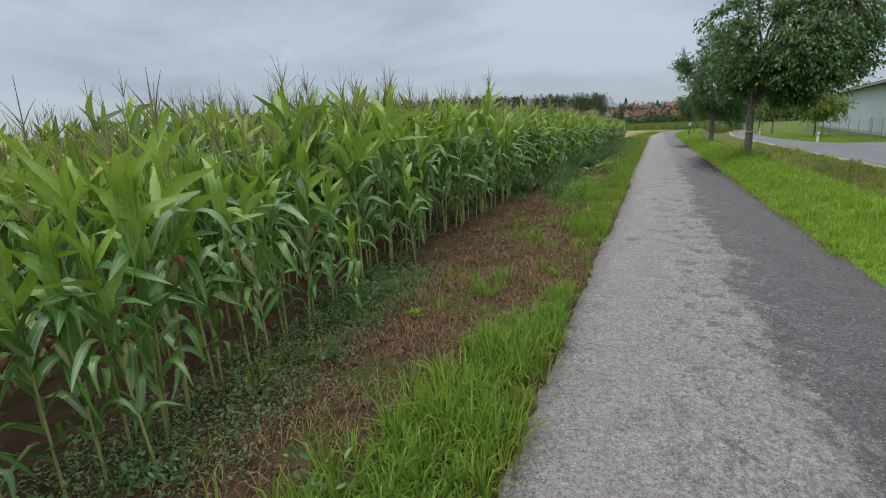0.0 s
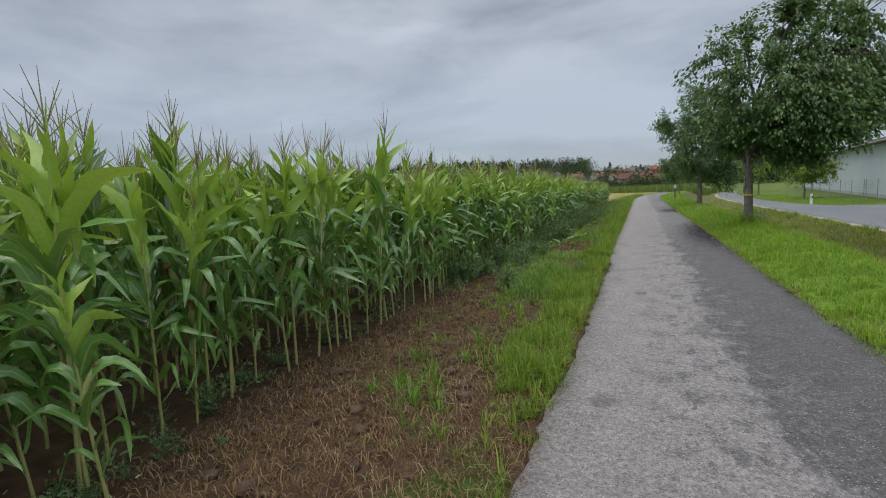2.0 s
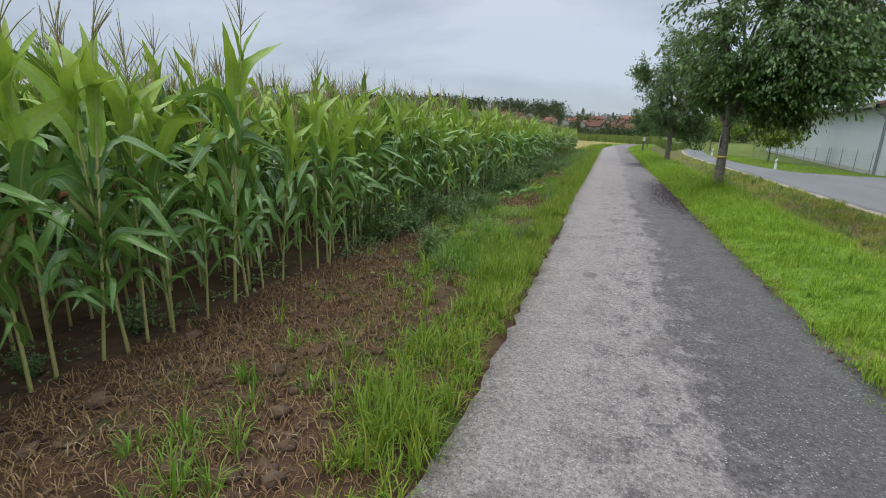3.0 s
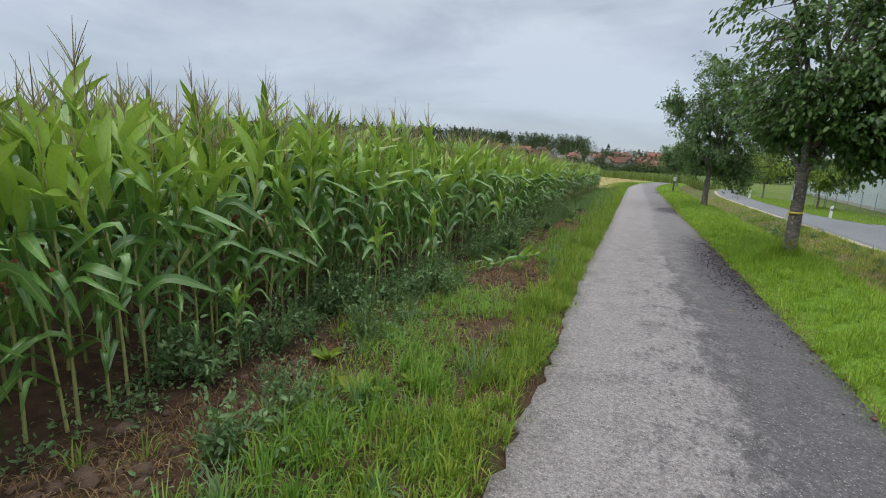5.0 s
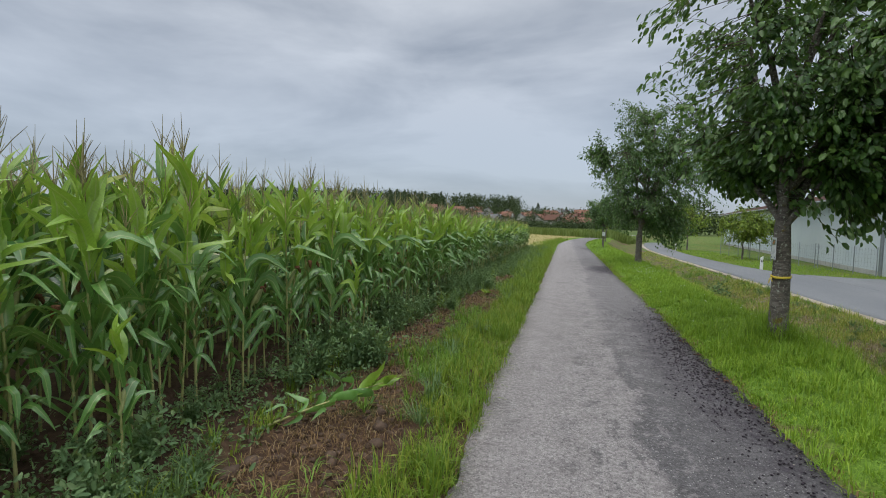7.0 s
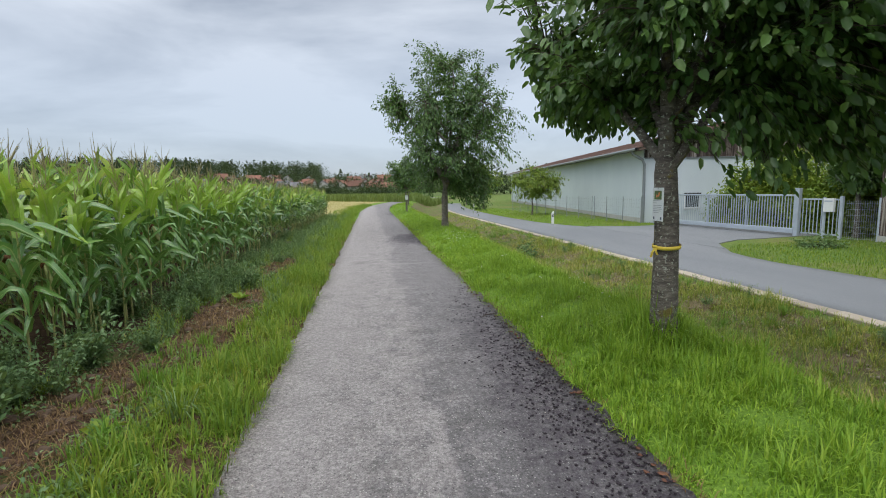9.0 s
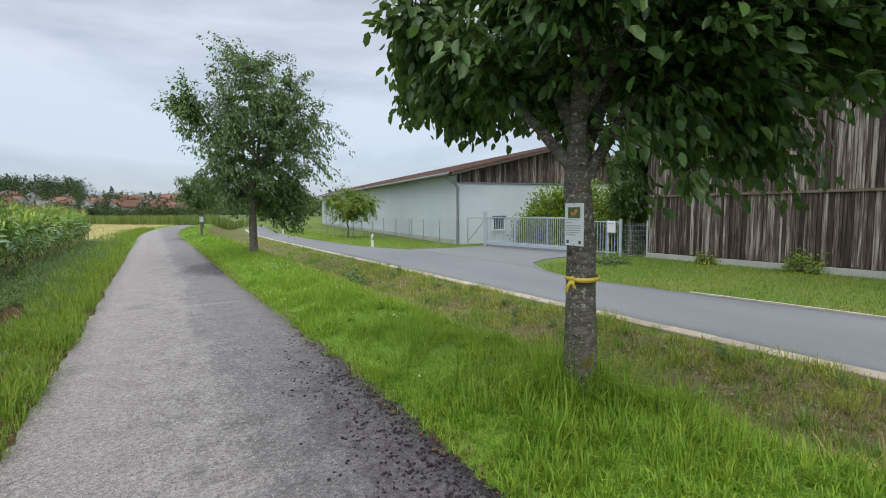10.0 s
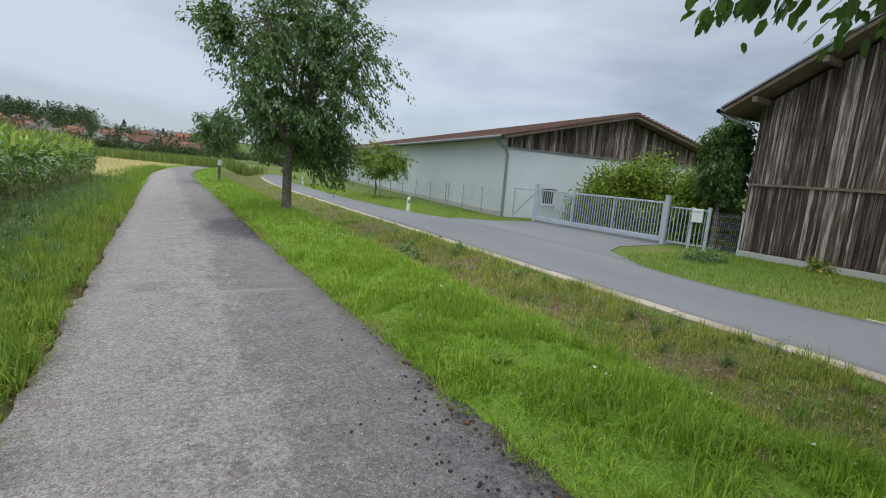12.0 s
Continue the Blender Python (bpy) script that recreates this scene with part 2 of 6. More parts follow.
M["render_white"] = plain("render_white", (0.50, 0.48, 0.44), (0.70, 0.68, 0.64), 0.5, 8, 0.9, 0.1, vary=0.2)
M["roof_red"] = plain("roof_red", (0.12, 0.055, 0.038), (0.22, 0.105, 0.072), 0.6, 6, 0.85, 0.2, vary=0.4)
M["roof_grey"] = plain("roof_grey", (0.12, 0.12, 0.13), (0.22, 0.22, 0.23), 0.6, 6, 0.85, 0.2, vary=0.3)


def bark_material():
    m, n, l, p, o = nodes_of("bark")
    v = position(n, l, (1, 1, 3.2))
    rings = noise_node(n, l, 9, 6, v, 0.65, 0.5)
    fine = noise_node(n, l, 60, 4, v)
    lich = noise_node(n, l, 42, 5, position(n, l))
    c = ramp_node(n, l, rings, [(0.30, (0.055, 0.046, 0.040)), (0.52, (0.15, 0.13, 0.112)), (0.76, (0.30, 0.27, 0.235))])
    c = mix_node(n, l, range_node(n, l, lich, 0.585, 0.64), c, (0.38, 0.40, 0.33))
    c = mix_node(n, l, range_node(n, l, noise_node(n, l, 7, 4, position(n, l)), 0.62, 0.70), c, (0.16, 0.13, 0.03))
    l.new(c, p.inputs["Base Color"])
    p.inputs["Roughness"].default_value = 0.9
    h = math_node(n, l, "ADD", rings, math_node(n, l, "MULTIPLY", fine, 0.5))
    bump_node(n, l, p, h, 0.9, 0.03)
    return m


M["bark"] = bark_material()


def weathered_wood(name):
    m, n, l, p, o = nodes_of(name)
    v = position(n, l, (7, 7, 0.35))
    g = noise_node(n, l, 3.0, 6, v, 0.6, 0.4)
    big = noise_node(n, l, 0.7, 4, position(n, l, (1, 1, 0.6)))
    r = n.new("ShaderNodeObjectInfo").outputs["Random"]
    isl = n.new("ShaderNodeNewGeometry").outputs["Random Per Island"]
    rr = math_node(n, l, "FRACT", math_node(n, l, "ADD", r, isl))
    fac = math_node(n, l, "ADD", math_node(n, l, "MULTIPLY", g, 0.75), math_node(n, l, "ADD", math_node(n, l, "MULTIPLY", big, 0.15), math_node(n, l, "MULTIPLY", rr, 0.22)))
    c = ramp_node(n, l, fac, [(0.38, (0.016, 0.012, 0.010)), (0.51, (0.062, 0.042, 0.035)), (0.61, (0.16, 0.122, 0.105)), (0.72, (0.42, 0.38, 0.345))])
    l.new(c, p.inputs["Base Color"])
    p.inputs["Roughness"].default_value = 0.85
    bump_node(n, l, p, g, 0.5, 0.01)
    return m


M["board"] = weathered_wood("board")


def path_material():
    """Old asphalt: pale worn half, darker half past a ragged seam, fruit stains under the trees."""
    m, n, l, p, o = nodes_of("path_asphalt")
    v = position(n, l)
    sx = n.new("ShaderNodeSeparateXYZ")
    l.new(v, sx.inputs[0])
    X, Y = sx.outputs["X"], sx.outputs["Y"]
    big = noise_node(n, l, 0.55, 5, v)
    mid = noise_node(n, l, 4.0, 6, v, 0.62)
    rag = noise_node(n, l, 2.2, 7, position(n, l, (1, 0.45, 1)), 0.72)
    grit = noise_node(n, l, 70, 4, v, 0.8)
    lump = noise_node(n, l, 26, 4, v, 0.7)
    vor = n.new("ShaderNodeTexVoronoi")
    vor.inputs["Scale"].default_value = 62
    l.new(v, vor.inputs["Vector"])
    chip = range_node(n, l, vor.outputs["Distance"], 0.12, 0.42, 1.0, 0.0)
    vc = n.new("ShaderNodeSeparateColor")
    l.new(vor.outputs["Color"], vc.inputs[0])
    pale = math_node(n, l, "MULTIPLY", chip, range_node(n, l, vc.outputs[0], 0.62, 0.85))
    # seam wanders about x = 0.15
    wob = math_node(n, l, "MULTIPLY", math_node(n, l, "SUBTRACT", rag, 0.5), 1.3)
    wob2 = math_node(n, l, "MULTIPLY", math_node(n, l, "SUBTRACT", big, 0.5), 0.7)
    d = math_node(n, l, "ADD", math_node(n, l, "SUBTRACT", X, 0.16), math_node(n, l, "ADD", wob, wob2))
    seam = range_node(n, l, d, -0.10, 0.12)
    c_pale = ramp_node(n, l, mid, [(0.3, (0.315, 0.290, 0.288)), (0.7, (0.41, 0.380, 0.378))])
    c_dark = ramp_node(n, l, mid, [(0.3, (0.128, 0.121, 0.127)), (0.7, (0.185, 0.176, 0.182))])
    c_dark = mix_node(n, l, range_node(n, l, Y, 13.5, 18.5), c_dark, ramp_node(n, l, mid, [(0.3, (0.200, 0.187, 0.192)), (0.7, (0.275, 0.258, 0.264))]))
    worn = range_node(n, l, noise_node(n, l, 5.5, 8, position(n, l, (1, 0.7, 1)), 0.78), 0.52, 0.58)
    band = range_node(n, l, math_node(n, l, "ABSOLUTE", math_node(n, l, "SUBTRACT", X, 0.0)), 0.15, 0.75, 1.0, 0.0)
    seam = math_node(n, l, "ABSOLUTE", math_node(n, l, "SUBTRACT", seam, math_node(n, l, "MULTIPLY", math_node(n, l, "MULTIPLY", worn, band), 0.75)))
    c = mix_node(n, l, seam, c_pale, c_dark)
    patch = range_node(n, l, noise_node(n, l, 1.3, 6, v, 0.7), 0.56, 0.66)
    c = mix_node(n, l, math_node(n, l, "MULTIPLY", patch, 0.35), c, (0.13, 0.125, 0.12))
    c = mix_node(n, l, 0.55, c, ramp_node(n, l, grit, [(0.36, (0.22, 0.22, 0.22)), (0.62, (1.4, 1.4, 1.4))]), "MULTIPLY")
    c = mix_node(n, l, 0.6, c, ramp_node(n, l, lump, [(0.36, (0.45, 0.45, 0.45)), (0.62, (1.25, 1.25, 1.25))]), "MULTIPLY")
    c = mix_node(n, l, math_node(n, l, "MULTIPLY", pale, 0.9), c, (0.60, 0.585, 0.56))
    c = mix_node(n, l, math_node(n, l, "MULTIPLY", math_node(n, l, "MULTIPLY", chip, range_node(n, l, vc.outputs[1], 0.70, 0.9)), 0.8), c, (0.045, 0.043, 0.042))

    # worn pits and scuffs, in fields
    pit = range_node(n, l, noise_node(n, l, 15, 8, position(n, l, (1, 0.8, 1)), 0.82), 0.565, 0.63)
    field = range_node(n, l, noise_node(n, l, 0.9, 4, v), 0.40, 0.62, 0.25, 1.0)
    c = mix_node(n, l, math_node(n, l, "MULTIPLY", math_node(n, l, "MULTIPLY", pit, field), 0.62), c, (0.085, 0.080, 0.080))

    def blot(x0, y0, rx, ry, ragged):
        a = math_node(n, l, "DIVIDE", math_node(n, l, "SUBTRACT", X, x0), rx)
        b = math_node(n, l, "DIVIDE", math_node(n, l, "SUBTRACT", Y, y0), ry)
        s = math_node(n, l, "ADD", math_node(n, l, "MULTIPLY", a, a), math_node(n, l, "MULTIPLY", b, b))
        s = math_node(n, l, "ADD", s, math_node(n, l, "MULTIPLY", math_node(n, l, "SUBTRACT", mid, 0.5), ragged))
        return range_node(n, l, s, 0.35, 1.15, 1.0, 0.0)

    spots = noise_node(n, l, 17, 5, v, 0.65)
    speck = range_node(n, l, spots, 0.40, 0.62, 0.35, 1.0)
    for x0, y0, rx, ry, k in ((1.38, 16.9, 0.88, 4.2, 0.72), (1.15, 29.3, 0.85, 1.9, 0.9), (1.25, 46.0, 0.7, 1.5, 0.6)):
        f = math_node(n, l, "MULTIPLY", math_node(n, l, "MULTIPLY", blot(x0, y0, rx, ry, 1.6), speck), k)
        c = mix_node(n, l, f, c, (0.045, 0.034, 0.050))
    c = mix_node(n, l, math_node(n, l, "MULTIPLY", blot(0.5, 23.9, 0.55, 0.07, 2.2), 0.35), c, (0.40, 0.385, 0.37))
    # small repaired blotches on the pale side
    for x0, y0, r in ((-0.84, 4.65, 0.10), (-0.55, 8.3, 0.08), (0.0, 6.6, 0.12)):
        c = mix_node(n, l, math_node(n, l, "MULTIPLY", blot(x0, y0, r, r * 1.5, 5.0), 0.45), c, (0.075, 0.073, 0.07))
    l.new(c, p.inputs["Base Color"])
    p.inputs["Roughness"].default_value = 0.78
    p.inputs["Specular IOR Level"].default_value = 0.35
    h = math_node(n, l, "ADD", math_node(n, l, "MULTIPLY", chip, 0.6), grit)
    bump_node(n, l, p, math_node(n, l, "ADD", h, lump), 0.9, 0.016)
    return m


M["path"] = path_material()


def road_material():
    m, n, l, p, o = nodes_of("road_asphalt")
    v = position(n, l)
    a, f = noise_node(n, l, 0.5, 5, position(n, l, (1, 0.3, 1))), noise_node(n, l, 110, 3, v, 0.7)
    c = ramp_node(n, l, a, [(0.3, (0.155, 0.165, 0.18)), (0.7, (0.205, 0.215, 0.23))])
    c = mix_node(n, l, 0.45, c, ramp_node(n, l, f, [(0.3, (0.5, 0.5, 0.5)), (0.7, (1.15, 1.15, 1.15))]), "MULTIPLY")
    l.new(c, p.inputs["Base Color"])
    p.inputs["Roughness"].default_value = 0.7
    bump_node(n, l, p, f, 0.5, 0.008)
    return m


M["road"] = road_material()


def earth_material(name, soil1, soil2, green1, green2, cover_lo, cover_hi, scale=1.1):
    """Soil with moss and low growth in drifts."""
    m, n, l, p, o = nodes_of(name)
    v = position(n, l)
    a, b, f = noise_node(n, l, scale, 6, v, 0.6), noise_node(n, l, 7, 5, v), noise_node(n, l, 55, 4, v, 0.65)
    soil = ramp_node(n, l, b, [(0.3, soil1), (0.7, soil2)])
    green = ramp_node(n, l, f, [(0.3, green1), (0.7, green2)])
    c = mix_node(n, l, range_node(n, l, a, cover_lo, cover_hi), soil, green)
    c = mix_node(n, l, 0.5, c, ramp_node(n, l, f, [(0.3, (0.5, 0.5, 0.5)), (0.7, (1.1, 1.1, 1.1))]), "MULTIPLY")
    l.new(c, p.inputs["Base Color"])
    p.inputs["Roughness"].default_value = 0.95
    p.inputs["Specular IOR Level"].default_value = 0.15
    bump_node(n, l, p, math_node(n, l, "ADD", b, math_node(n, l, "MULTIPLY", f, 0.5)), 0.8, 0.03)
    return m


M["soil"] = earth_material("soil", (0.040, 0.025, 0.017), (0.105, 0.066, 0.044), (0.035, 0.06, 0.015), (0.08, 0.10, 0.03), 0.58, 0.75)
M["clod"] = plain("clod", (0.050, 0.031, 0.021), (0.15, 0.10, 0.068), 9, 70, 0.95, 0.6, 0.01)
M["verge_left"] = earth_material("verge_left", (0.048, 0.029, 0.019), (0.135, 0.084, 0.055), (0.04, 0.075, 0.018), (0.085, 0.13, 0.03), 0.50, 0.64)
M["verge_right"] = earth_material("verge_right", (0.12, 0.10, 0.05), (0.20, 0.18, 0.07), (0.10, 0.19, 0.025), (0.18, 0.30, 0.04), 0.30, 0.45)
M["ditch"] = earth_material("ditch", (0.10, 0.075, 0.045), (0.25, 0.20, 0.125), (0.08, 0.125, 0.025), (0.16, 0.19, 0.05), 0.40, 0.56)
M["meadow"] = earth_material("meadow", (0.14, 0.15, 0.05), (0.22, 0.24, 0.07), (0.09, 0.16, 0.03), (0.14, 0.21, 0.05), 0.3, 0.6, 0.3)
M["stubble_ground"] = earth_material("stubble_ground", (0.34, 0.29, 0.12), (0.46, 0.40, 0.18), (0.24, 0.27, 0.08), (0.34, 0.34, 0.12), 0.5, 0.75, 0.25)
M["far_ground"] = earth_material("far_ground", (0.10, 0.14, 0.05), (0.17, 0.20, 0.07), (0.07, 0.12, 0.03), (0.12, 0.17, 0.05), 0.3, 0.6, 0.02)


# ---------------- mesh helpers ----------------
def np_mesh(name, V, F, materials, index=None, smooth=False, uv=None):
    """A mesh from arrays of corners and of faces with the same number of corners each."""
    V, F = np.asarray(V, np.float32), np.asarray(F, np.int32)
    me = bpy.data.meshes.new(name)
    me.vertices.add(len(V))
    me.vertices.foreach_set("co", V.ravel())
    me.loops.add(F.size)
    me.loops.foreach_set("vertex_index", F.ravel())
    me.polygons.add(len(F))
    me.polygons.foreach_set("loop_start", np.arange(len(F), dtype=np.int32) * F.shape[1])
    if index is not None:
        me.polygons.foreach_set("material_index", np.asarray(index, np.int32))
    if smooth:
        me.polygons.foreach_set("use_smooth", np.ones(len(F), bool))
    for m in materials:
        me.materials.append(m)
    if uv is not None:
        me.uv_layers.new(name="UVMap").data.foreach_set("uv", np.asarray(uv, np.float32)[F.ravel()].ravel())
    me.update(calc_edges=True)
    me.validate()
    return me


def part(name, bm, material, parent=None, label="", smooth=False):
    """Links a bmesh as one mesh object under a thing or under a part."""
    me = bpy.data.meshes.new(name)
    bm.to_mesh(me)
    bm.free()
    me.materials.append(material)
    if smooth:
        me.polygons.foreach_set("use_smooth", np.ones(len(me.polygons), bool))
    ob = new(name, me)
    ob.parent = parent
    if label:
        ob["label"] = label
    return ob


def held(name, me, parent, label=""):
    ob = new(name, me)
    ob.parent = parent
    if label:
        ob["label"] = label
    return ob


def add_box(bm, x0, y0, z0, x1, y1, z1, bevel=0.0):
    r = bmesh.ops.create_cube(bm, size=1.0)
    bmesh.ops.transform(bm, verts=r["verts"], matrix=Matrix.Translation(((x0 + x1) / 2, (y0 + y1) / 2, (z0 + z1) / 2)) @ Matrix.Diagonal((x1 - x0, y1 - y0, z1 - z0, 1)))
    if bevel:
        bmesh.ops.bevel(bm, geom=list({e for v in r["verts"] for e in v.link_edges}), offset=bevel, segments=1, affect="EDGES")
    return bm


def box(x0, y0, z0, x1, y1, z1, bevel=0.0):
    return add_box(bmesh.new(), x0, y0, z0, x1, y1, z1, bevel)


def prism(points, axis, lo, hi):
    """A closed outline in the plane across axis ('x' or 'y'), drawn out from lo to hi."""
    bm = bmesh.new()
    rings = []
    for v in (lo, hi):
        rings.append([bm.verts.new((v, a, b) if axis == "x" else (a, v, b)) for a, b in points])
    bm.faces.new(rings[0])
    bm.faces.new(rings[1][::-1])
    k = len(points)
    for i in range(k):
        bm.faces.new((rings[0][i], rings[1][i], rings[1][(i + 1) % k], rings[0][(i + 1) % k]))
    bmesh.ops.recalc_face_normals(bm, faces=bm.faces)
    return bm


def tube_arrays(points, radii, sides=6):
    """Corners and four-sided faces of a tube along points."""
    P = np.asarray(points, float)
    T = np.gradient(P, axis=0)
    T /= np.linalg.norm(T, axis=1)[:, None] + 1e-9
    ref = np.where(np.abs(T[:, 2:3]) < 0.9, [[0, 0, 1.0]], [[1.0, 0, 0]])
    A = np.cross(T, ref)
    A /= np.linalg.norm(A, axis=1)[:, None] + 1e-9
    B = np.cross(T, A)
    ang = np.arange(sides) * 2 * np.pi / sides
    V = (P[:, None] + np.asarray(radii)[:, None, None] * (np.cos(ang)[None, :, None] * A[:, None] + np.sin(ang)[None, :, None] * B[:, None])).reshape(-1, 3)
    F = []
    for i in range(len(P) - 1):
        for j in range(sides):
            k = (j + 1) % sides
            F.append((i * sides + j, i * sides + k, (i + 1) * sides + k, (i + 1) * sides + j))
    return V, np.array(F, np.int32)


def joined(pieces):
    """Several (corners, faces) as one."""
    V, F, n = [], [], 0
    for v, f in pieces:
        V.append(v)
        F.append(f + n)
        n += len(v)
    return np.concatenate(V), np.concatenate(F)


def empty(name, x, y, z, rz=0.0):
    ob = new(name)
    ob.matrix_basis = pose(x, y, z, 0, 0, rz)
    return ob


# ---------------- ground ----------------
def bend(y):
    """How far path, road and ditch swing to the side far ahead."""
    return 0.0034 * np.clip(np.asarray(y, float) - 48, 0, 70) ** 2


PX = np.array([-4000, -30, -3.2, -2.2, -1.5, -1.25, -1.1, 1.2, 1.36, 1.7, 2.4, 2.9, 3.5, 4.3, 4.9, 5.6, 6.3, 6.6, 10.5, 16, 60, 4000], float)
PZ = np.array([0, 0, 0.0, 0.02, 0.0, -0.005, -0.06, -0.06, -0.005, 0.06, 0.15, 0.07, -0.22, -0.66, -0.76, -0.66, -0.46, -0.43, -0.43, -0.4, -0.4, -0.4], float)


def ground_z(x, y):
    x, y = np.asarray(x, float), np.asarray(y, float)
    u = x - bend(y)
    z = np.interp(u, PX, PZ)
    near = 1 - np.clip((y - 75) / 45, 0, 1)
    bump = 0.022 * np.sin(2.9 * x + 1.3 * np.sin(1.7 * y)) * np.sin(2.3 * y + 0.8 * np.sin(2.1 * x)) + 0.012 * np.sin(7.1 * x + y) * np.sin(6.3 * y - 2 * x)
    soft = np.clip((np.abs(u - 0.06) - 1.3) / 0.5, 0, 1) * (1 - np.clip((u - 5.9) / 0.5, 0, 1)) + np.clip((u - 10.4) / 0.6, 0, 1) * 0.5
    z = z * near + bump * soft * near
    hill = np.clip((y - 245) / 185, 0, 1)
    hill = hill * hill * (3 - 2 * hill) * (12.0 + 6.0 * np.clip((-x - 40) / 120, 0, 1))
    return z + hill


def ground():
    gx = np.concatenate([[-4000, -1500, -600, -300, -180, -110, -70, -45, -30, -22, -16, -12, -9], np.arange(-7, -3.4, 0.4), np.arange(-3.4, 7.0, 0.1), np.arange(7.0, 10.2, 0.8), np.arange(10.2, 17, 0.4), [18, 20, 24, 30, 40, 55, 80, 120, 180, 300, 600, 1500, 4000]])
    gy = np.concatenate([[-4000, -1000, -300, -100, -50, -30, -20, -14, -10, -8], np.arange(-6, 36, 0.22), np.arange(36, 80, 0.8), np.arange(80, 130, 5), np.arange(130, 480, 20), [550, 700, 1000, 2000, 4000]])
    X, Y = np.meshgrid(gx, gy)
    V = np.stack([X, Y, ground_z(X, Y)], -1).reshape(-1, 3)
    nx = len(gx)
    j, i = np.meshgrid(np.arange(len(gy) - 1), np.arange(nx - 1), indexing="ij")
    a = (j * nx + i).ravel()
    F = np.stack([a, a + 1, a + nx + 1, a + nx], 1)
    C = V[F].mean(1)
    u = C[:, 0] - bend(C[:, 1])
    idx = np.zeros(len(F), int)
    idx[(u > -2.95)] = 1
    idx[(u > -2.3) & (C[:, 1] > 30)] = 2
    idx[(u > 0)] = 2
    idx[(u > 3.15)] = 3
    idx[(u > 6.3)] = 4
    idx[(C[:, 1] > 47.5) & (u < -2.2)] = 5
    idx[(C[:, 1] > 110) & ((u < -2.2) | (C[:, 1] > 125))] = 6
    me = np_mesh("ground", V, F, [M["soil"], M["verge_left"], M["verge_right"], M["ditch"], M["meadow"], M["stubble_ground"], M["far_ground"]], idx, True)
    return tagged(new("ground", me), "brown field soil, grass verges, ditch and stubble field", "ground", kind="structure")


ground()


def strip(name, ys, left, right, z, thick, material):
    """A paved strip with a ragged or straight left and right side, and a real edge."""
    V, F = [], []
    cols = 9
    for y, a, b in zip(ys, left, right):
        xs = np.linspace(a, b, cols)
        crown = 0.012 * (1 - np.linspace(-1, 1, cols) ** 2)
        V += [(x, y, z + c) for x, c in zip(xs, crown)] + [(b, y, z - thick), (a, y, z - thick)]
    k = cols + 2
    for i in range(len(ys) - 1):
        for j in range(k):
            m = (j + 1) % k
            F.append((i * k + j, i * k + m, (i + 1) * k + m, (i + 1) * k + j))
    return new(name, np_mesh(name, np.array(V), np.array(F), [material], None, False))


